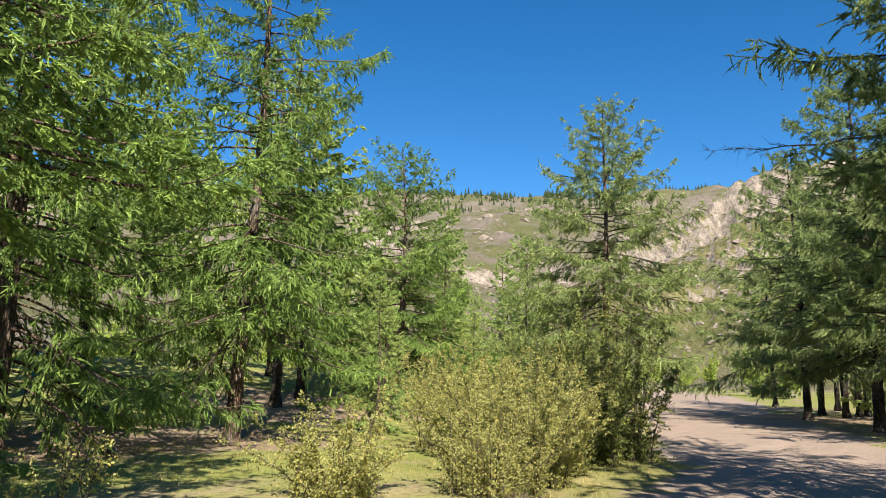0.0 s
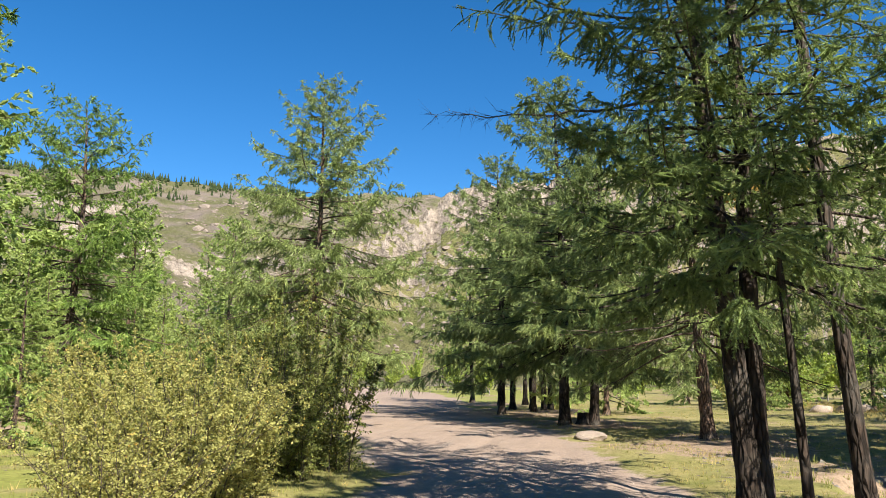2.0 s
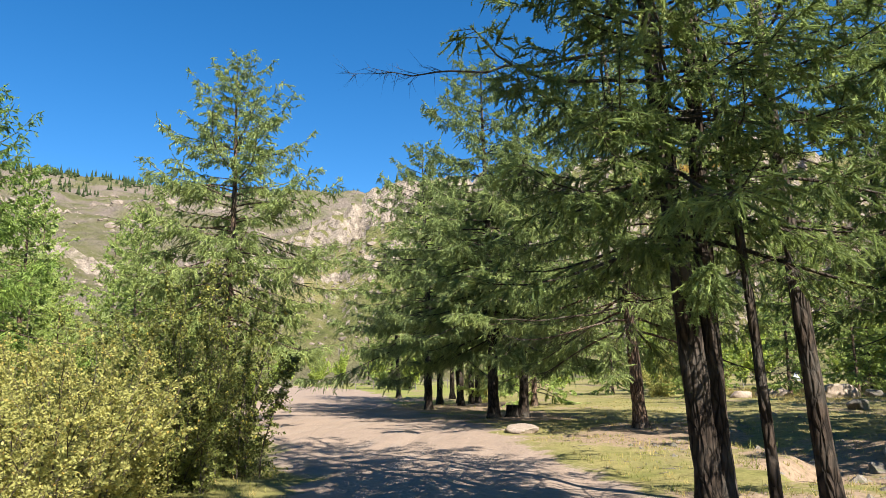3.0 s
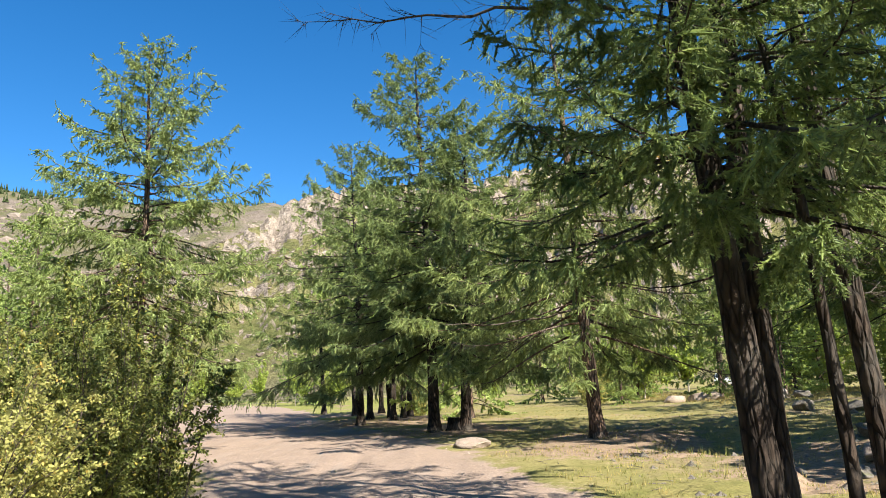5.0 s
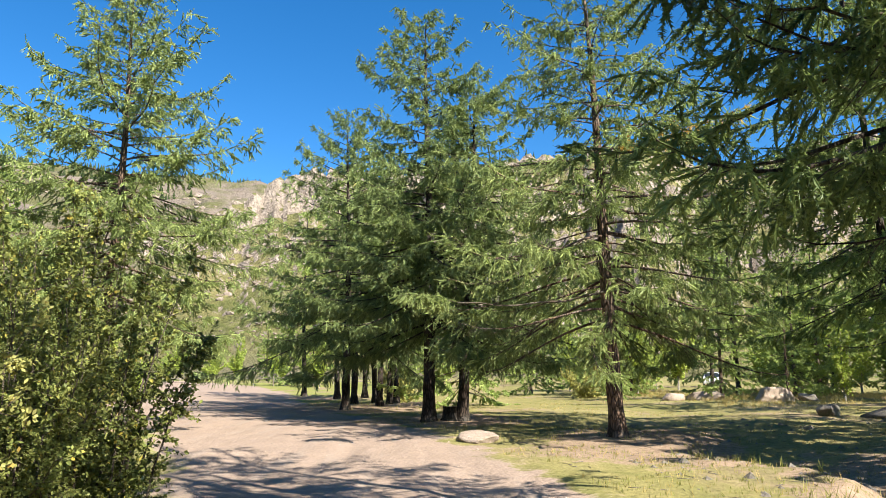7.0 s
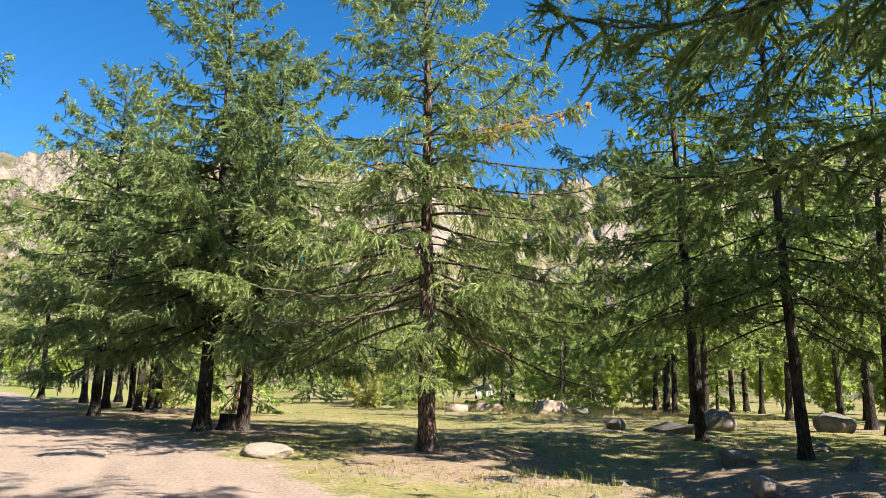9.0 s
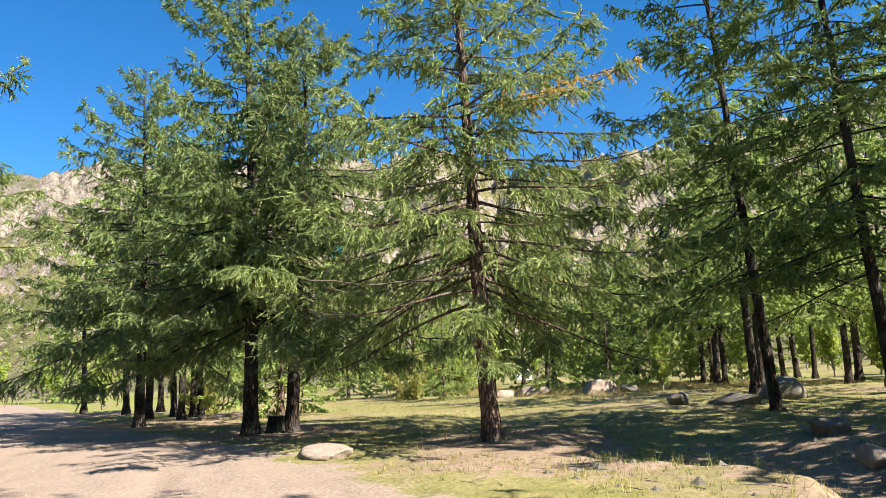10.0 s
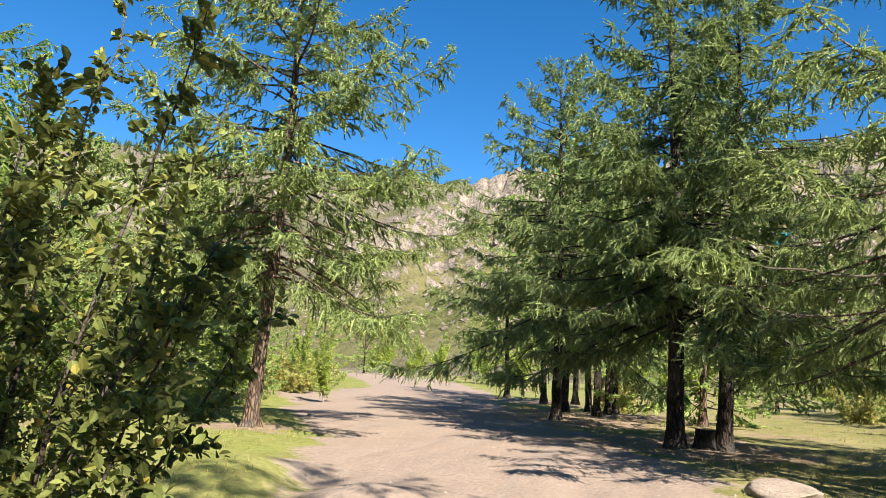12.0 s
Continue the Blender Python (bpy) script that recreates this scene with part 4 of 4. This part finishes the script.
# boulders
for x, y, wide, deep, tall, seed, material, label in (
        (17.2, 41.6, 3.8, 2.2, 0.85, 1, ROCK_PALE, "large pale granite boulder in sunlit grass"), (19.3, 41.9, 1.6, 1.1, 0.5, 2, ROCK_GREY, "grey boulder behind the pale boulder"),
        (14.5, 43.9, 2.4, 1.6, 0.6, 3, ROCK_PALE, "pale flat-topped granite boulder"), (13.0, 44.3, 1.6, 1.2, 0.6, 4, ROCK_PALE, "small pale granite boulder"),
        (12.4, 27.2, 1.2, 0.9, 0.38, 5, ROCK_GREY, "dark mossy boulder in the shade"), (13.8, 26.3, 2.3, 0.9, 0.42, 6, ROCK_GREY, "dark long boulder in the shade"),
        (15.7, 26.6, 1.7, 1.2, 0.8, 7, ROCK_GREY, "large dark boulder behind a larch trunk"), (9.9, 18.6, 1.0, 0.8, 0.4, 8, ROCK_GREY, "grey rounded boulder in grass"),
        (8.5, 16.2, 1.0, 0.7, 0.3, 9, ROCK_PALE, "flat pale stone in grass"), (20.6, 26.1, 1.7, 1.3, 0.7, 10, ROCK_GREY, "grey boulder with a sloping top"),
        (6.0, 17.6, 0.8, 0.6, 0.28, 11, ROCK_GREY, "grey stone in needle litter"), (6.7, 16.0, 0.7, 0.5, 0.2, 12, ROCK_GREY, "flat grey stone lying in needle litter"),
        (7.6, 15.0, 0.8, 0.5, 0.2, 13, ROCK_GREY, "flat grey stone lying in needle litter"), (0.45, 21.5, 1.4, 1.0, 0.27, 14, ROCK_PALE, "pale stone at the edge of the track"),
        (10.8, 16.3, 0.6, 0.5, 0.3, 15, ROCK_GREY, "small grey stone in the grass")):
    boulder(x, y, wide, deep, tall, seed, material, label, turn=seed * 47)


# a sawn stump beside the two trunks in shaded bark
def tree_stump(x, y, wide, tall):
    soup = Soup()
    turns = np.arange(28) / 28
    z = np.array([-0.06, 0.0, 0.06, 0.14, 0.24, 0.34, tall])
    flare = wide * (1 + 0.35 * np.exp(-np.maximum(z, 0) / 0.1))
    ring = 1 + (fbm(turns[None, :] * 12, z[:, None] * 4, 3, 8) - 0.5) * 0.25
    soup.tube(np.stack([z * 0.05, z * 0.02, z], -1), flare[:, None] * ring, 28)
    base = thing("tree_stump", x, y, float(lie(x, y)), 0, "weathered dark sawn stump at a larch's foot", "stump")
    part("bark", soup.mesh("bark", BARK_SHADED), base)
    top = Soup()
    rim = np.stack([np.cos(turns * 2 * np.pi) * wide * 0.97 + tall * 0.05, np.sin(turns * 2 * np.pi) * wide * 0.97, np.full(28, tall - 0.004) + np.sin(turns * 9) * 0.01], -1)
    top.put(np.concatenate([rim, [[0, 0, tall + 0.005]]]), [(i, (i + 1) % 28, 28) for i in range(28)])
    part("cut_face", top.mesh("cut_face", FENCE_WOOD, False), base, "grey sawn top of the stump")
    return base


tree_stump(-0.05, 29.0, 0.27, 0.46)


# blue silk scarves tied to branches, two of them in place of a teal tarp
def scarf(x, y, z, long, turn):
    soup = Soup()
    for k in range(3):
        u, v = np.meshgrid(np.linspace(0, 1, 10), np.linspace(-1, 1, 4), indexing="ij")
        fall = u * long * (1 - 0.2 * k)
        px = v * 0.07 * (1 - 0.3 * u) + 0.05 * np.sin(u * 6 + k) + (k - 1) * 0.05
        py = 0.03 * np.sin(v * 3 + u * 5 + k)
        i, j = np.meshgrid(np.arange(9), np.arange(3), indexing="ij")
        soup.put(np.stack([px, py, -fall], -1).reshape(-1, 3), None, np.stack([i * 4 + j, i * 4 + j + 1, (i + 1) * 4 + j + 1, (i + 1) * 4 + j], -1).reshape(-1, 4))
    me = soup.mesh("silk_scarf", SCARF)
    ob = new("silk_scarf", me)
    ob.matrix_basis = pose(x, y, z, 0, 0, turn)
    return tagged(ob, "turquoise blue cloth hung by a larch", "scarf", "scarves on the trees")


# The last two, on the left bank, stand in for a teal tarp.
for x, y, z, long, turn in ((1.6, 27.4, 5.3, 0.32, 10), (-18.5, 5.2, 2.3, 0.8, 40), (-17.9, 6.4, 2.2, 0.6, 60)):
    scarf(x, y, z, long, turn)


# white car parked beyond the meadow
def parked_car(x, y, turn):
    car = thing("car", x, y, float(lie(x, y)), turn, "white estate car parked under far trees", "car")

    def block(name, outline, half, material, parent, label="", inset=0.0):
        """A body shape drawn in side view and drawn in towards its upper edge."""
        bm = bmesh.new()
        high = max(z for _, z in outline)
        low = min(z for _, z in outline)
        rows = []
        for sign in (-1, 1):
            rows.append([bm.verts.new((sign * (half - inset * (z - low) / (high - low + 1e-6)), y, z)) for y, z in outline])
        n = len(outline)
        for i in range(n):
            bm.faces.new((rows[0][i], rows[0][(i + 1) % n], rows[1][(i + 1) % n], rows[1][i]))
        bm.faces.new(rows[0][::-1]), bm.faces.new(rows[1])
        bmesh.ops.recalc_face_normals(bm, faces=bm.faces)
        bmesh.ops.bevel(bm, geom=bm.edges[:], offset=0.035, segments=2, affect="EDGES")
        me = bpy.data.meshes.new(name)
        bm.to_mesh(me), bm.free()
        me.materials.append(material)
        return part(name, me, parent, label)

    block("body", ((-2.2, 0.35), (-2.25, 0.62), (-2.1, 0.86), (-1.2, 0.98), (2.15, 1.0), (2.22, 0.6), (2.15, 0.35)), 0.88, CAR_WHITE, car)
    block("cabin", ((-1.2, 0.96), (-0.45, 1.5), (1.7, 1.52), (2.1, 0.98)), 0.84, CAR_WHITE, car, "", 0.16)
    block("windscreen", ((-1.17, 1.02), (-0.56, 1.46), (-0.5, 1.44), (-1.05, 1.02)), 0.74, CAR_GLASS, car, "dark glass windscreen", 0.1)
    for sign in (-1, 1):
        lamp = block("headlight", ((-2.24, 0.62), (-2.24, 0.78), (-2.05, 0.8), (-2.05, 0.64)), 0.16, LAMP, car, "clear headlight")
        lamp.location.x = sign * 0.66
        window = block("side_window", ((-0.75, 1.04), (-0.35, 1.4), (1.5, 1.42), (1.75, 1.04)), 0.03, CAR_GLASS, car, "dark glass side window")
        window.location.x = sign * 0.78
        for along in (-1.4, 1.35):
            tyre = Soup()
            turns = np.linspace(0, 2 * np.pi, 25)
            tyre.tube(np.stack([np.zeros(25), np.cos(turns) * 0.24, np.sin(turns) * 0.24], -1), np.full(25, 0.085), 8)
            wheel = part("wheel", tyre.mesh("wheel", RUBBER), car, "black rubber tyre")
            wheel.location = (sign * 0.8, along, 0.325)
            rim = Soup()
            rim.tube(np.array([[-0.06, 0, 0], [0.06, 0, 0]]), np.array([0.19, 0.19]), 16)
            rim.put(np.concatenate([np.stack([np.full(16, sign * 0.06), np.cos(np.arange(16) * np.pi / 8) * 0.19, np.sin(np.arange(16) * np.pi / 8) * 0.19], -1), [[sign * 0.075, 0, 0]]]), [(i, (i + 1) % 16, 16) for i in range(16)])
            part("rim", rim.mesh("rim", CHROME, False), wheel, "grey metal rim")
    return car


parked_car(28.6, 79.0, -20)


# pole fence across the valley floor
def fence_post(tall):
    soup = Soup()
    z = np.linspace(-0.2, tall, 5)
    soup.tube(np.stack([0.02 * np.sin(z * 3), 0.02 * np.cos(z * 2), z], -1), 0.055 * (1 - 0.08 * np.linspace(0, 1, 5)), 7)
    soup.put(np.array([[0, 0, tall + 0.02], [0.05, 0, tall], [-0.025, 0.043, tall], [-0.025, -0.043, tall]]), [(0, 1, 2), (0, 2, 3), (0, 3, 1)])
    return soup.mesh("post", FENCE_WOOD)


def fence(a, b, count):
    base = thing("fence", a[0], a[1], 0, 0, "weathered grey pole fence along the wood's edge", "fence")
    post = fence_post(1.2)
    places = []
    for i in range(count):
        x, y = a[0] + (b[0] - a[0]) * i / (count - 1), a[1] + (b[1] - a[1]) * i / (count - 1)
        places.append((x - a[0], y - a[1], float(lie(x, y))))
        p = part("post", post, base)
        p.location = places[-1]
    for i in range(count - 1):
        for high in (0.5, 0.95):
            rail = Soup()
            ends = np.array([places[i], places[i + 1]], dtype=float) + np.array([0, 0, high])
            rail.tube(np.stack([ends[0], ends.mean(0) - np.array([0, 0, 0.02]), ends[1]]), np.array([0.038, 0.034, 0.03]), 6)
            part("rail", rail.mesh("rail", FENCE_WOOD), base)
    return base


fence((-52, 92), (-8, 96), 19)

# ---- small growth and litter on the ground ----
def scatter(count, seed, inside):
    """Random places on the plan that suit a test."""
    rng = np.random.default_rng(seed)
    x, y = rng.uniform(-26, 30, max(count * 6, 20000)), rng.uniform(-8, 62, max(count * 6, 20000))
    keep = inside(x, y, rng)
    return x[keep][:count], y[keep][:count], rng


def grass_field(name, count, seed, inside, tall, material, label, per=5):
    x, y, rng = scatter(count, seed, inside)
    at = np.repeat(np.stack([x, y, lie(x, y) - 0.01], -1), per, 0)
    at[:, :2] += rng.normal(0, 0.035, (len(at), 2))
    way = rng.normal(0, 0.38, (len(at), 3))
    way[:, 2] = 1
    soup = Soup()
    soup.blades(at, way * 2, 1, tall, 0.012, 0.12, rng)
    return tagged(new(name, soup.mesh(name, material, False)), label, "grass", kind="stuff")


def verge(x, y, rng):
    s = sand_at(x, y)
    patch = fbm(x * 0.5, y * 0.5, 3, 15)
    return (s < 0.36) & (patch > 0.42) & (rng.random(len(x)) < 12 / (4 + np.hypot(x + 1, y - 8)))


def weeds(x, y, rng):
    return (np.abs(x - bank_edge(y) + 0.1) < 0.3) & (y > 11.5) & (y < 20) & (fbm(x * 1.5, y * 1.5, 2, 3) > 0.4)


grass_field("short_grass", 15000, 201, verge, 0.085, GRASS, "short sunlit green grass beside the track")
grass_field("dry_grass", 8000, 202, verge, 0.13, DRY_GRASS, "dry straw-coloured grass tufts beside the track", 4)
grass_field("weeds", 260, 203, weeds, 0.24, GRASS, "pale green weeds along a bank", 9)


def meadow(x, y, rng):
    return (x > 13) & (y > 36) & (fbm(x * 0.2, y * 0.2, 3, 16) > 0.4)


grass_field("meadow_grass", 5200, 204, meadow, 0.3, DRY_GRASS, "tall dry golden meadow grass under far trees", 6)


def pebble_field(name, count, seed, inside, size, material, label):
    x, y, rng = scatter(count, seed, inside)
    n = len(x)
    corner = np.array([[1, 0, 0], [0.3, 0.9, 0], [-0.8, 0.6, 0], [-0.9, -0.5, 0], [0.2, -1, 0], [0.1, 0.1, 0.7]])
    scale = size * rng.lognormal(0, 0.45, (n, 1, 1))
    turn = rng.uniform(0, 6.28, n)
    c, si = np.cos(turn)[:, None], np.sin(turn)[:, None]
    shape = corner[None] * scale * rng.uniform(0.7, 1.2, (n, 6, 3))
    verts = np.stack([shape[..., 0] * c - shape[..., 1] * si + x[:, None], shape[..., 0] * si + shape[..., 1] * c + y[:, None], shape[..., 2] + lie(x, y)[:, None] - 0.004], -1)
    base = np.arange(n)[:, None] * 6
    tris = np.concatenate([base + np.array([i, (i + 1) % 5, 5]) for i in range(5)])
    return tagged(new(name, mesh_from(name, verts.reshape(-1, 3), [tris], material, False)), label, "gravel", kind="stuff")


pebble_field("gravel", 6500, 211, lambda x, y, rng: (sand_at(x, y) > 0.45) & (fbm(x * 0.8, y * 0.5, 3, 25) > 0.45) & (y < 45), 0.016, ROCK_PALE, "loose pale gravel on the sandy track")
pebble_field("stones", 420, 212, lambda x, y, rng: (sand_at(x, y) < 0.4) & (x > 3) & (np.hypot(x - 8, y - 18) < 9), 0.06, ROCK_GREY, "small stones in the litter")


def fallen_twigs(count, seed):
    x, y, rng = scatter(count, seed, lambda x, y, rng: ((np.hypot(x - 5, y - 18) < 7) | (np.hypot(x - 4, y - 8) < 4) | (np.hypot(x + 14, y - 8) < 5)) & (sand_at(x, y) < 0.25))
    z = lie(x, y) + 0.012
    turn, long = rng.uniform(0, 6.28, len(x)), rng.uniform(0.1, 0.5, len(x))
    a = np.stack([x, y, z], -1)
    b = np.stack([x + np.cos(turn) * long, y + np.sin(turn) * long, lie(x + np.cos(turn) * long, y + np.sin(turn) * long) + 0.02], -1)
    soup = Soup()
    soup.cones(a, b, 0.008)
    return tagged(new("fallen_twigs", soup.mesh("fallen_twigs", DEAD_TWIG)), "grey fallen twigs on needle litter", "twigs", kind="stuff")


fallen_twigs(420, 221)

# conifers scattered over the hillsides and along the ridges
def hill_conifers():
    rng = np.random.default_rng(301)
    soup = Soup()
    way = rng.uniform(-58, 58, 9000)
    r = np.where(rng.random(9000) < 0.3, rng.normal(885, 14, 9000), rng.uniform(260, 880, 9000))
    x, y = r * np.sin(np.radians(way)), r * np.cos(np.radians(way))
    grove = fbm(x * 0.012, y * 0.012, 3, 77)
    ridge = np.abs(r - 885) < 30
    keep = (ridge & (fbm(way * 0.9, way * 0, 3, 78) > 0.4) & (way < 0)) | (~ridge & (grove > 0.56) & (r > 420) & (way < -18)) | ((grove > 0.66) & (rng.random(9000) < 0.3)) | ((np.abs(r - 436) < 12) & (way > -13) & (rng.random(9000) < 0.6))
    x, y, way = x[keep][:1500], y[keep][:1500], way[keep][:1500]
    z = land(x, y)
    for px, py, pz in zip(x, y, z):
        tall = rng.uniform(4.0, 10.5)
        tiers = 6
        for k in range(tiers):
            low = tall * (0.08 + 0.84 * k / tiers)
            wide = tall * 0.21 * (1 - k / tiers) * rng.uniform(0.75, 1.25) + 0.15
            ang = np.arange(6) * 2 * np.pi / 6 + rng.uniform(0, 6)
            ring = np.stack([np.cos(ang) * wide * rng.uniform(0.6, 1.3, 6), np.sin(ang) * wide * rng.uniform(0.6, 1.3, 6), low + rng.normal(0, 0.15, 6)], -1)
            verts = np.concatenate([ring, [[0, 0, low + tall * 0.3]]]) + np.array([px, py, pz - 0.3])
            soup.put(verts, [(i, (i + 1) % 6, 6) for i in range(6)])
    return tagged(new("hill_conifers", soup.mesh("hill_conifers", FAR_WOOD, False)), "small dark conifers scattered over rocky hillsides", "trees", kind="stuff")


hill_conifers()


def hill_rocks():
    """Loose blocks and small outcrops on the slopes."""
    rng = np.random.default_rng(305)
    bm = bmesh.new()
    bmesh.ops.create_icosphere(bm, subdivisions=1, radius=1.0)
    shape = np.array([v.co[:] for v in bm.verts])
    faces = np.array([[v.index for v in f.verts] for f in bm.faces])
    bm.free()
    way, r = rng.uniform(-56, 50, 11000), rng.uniform(200, 700, 11000)
    x, y = r * np.sin(np.radians(way)), r * np.cos(np.radians(way))
    keep = (fbm(x * 0.02, y * 0.02, 4, 87) > 0.5)
    x, y, r = x[keep][:4200], y[keep][:4200], r[keep][:4200]
    z = land(x, y)
    soup = Soup()
    for px, py, pz, pr in zip(x, y, z, r):
        size = rng.lognormal(0.0, 0.55) * (0.3 + pr / 900)
        verts = shape * rng.uniform(0.65, 1.3, shape.shape) * size * np.array([1.3, 1.0, 0.75])
        soup.put(verts + np.array([px, py, pz]), faces)
    return tagged(new("hill_rocks", soup.mesh("hill_rocks", ROCK_HILL, False)), "pale rock blocks strewn over the hillsides", "rocks", kind="stuff")


hill_rocks()
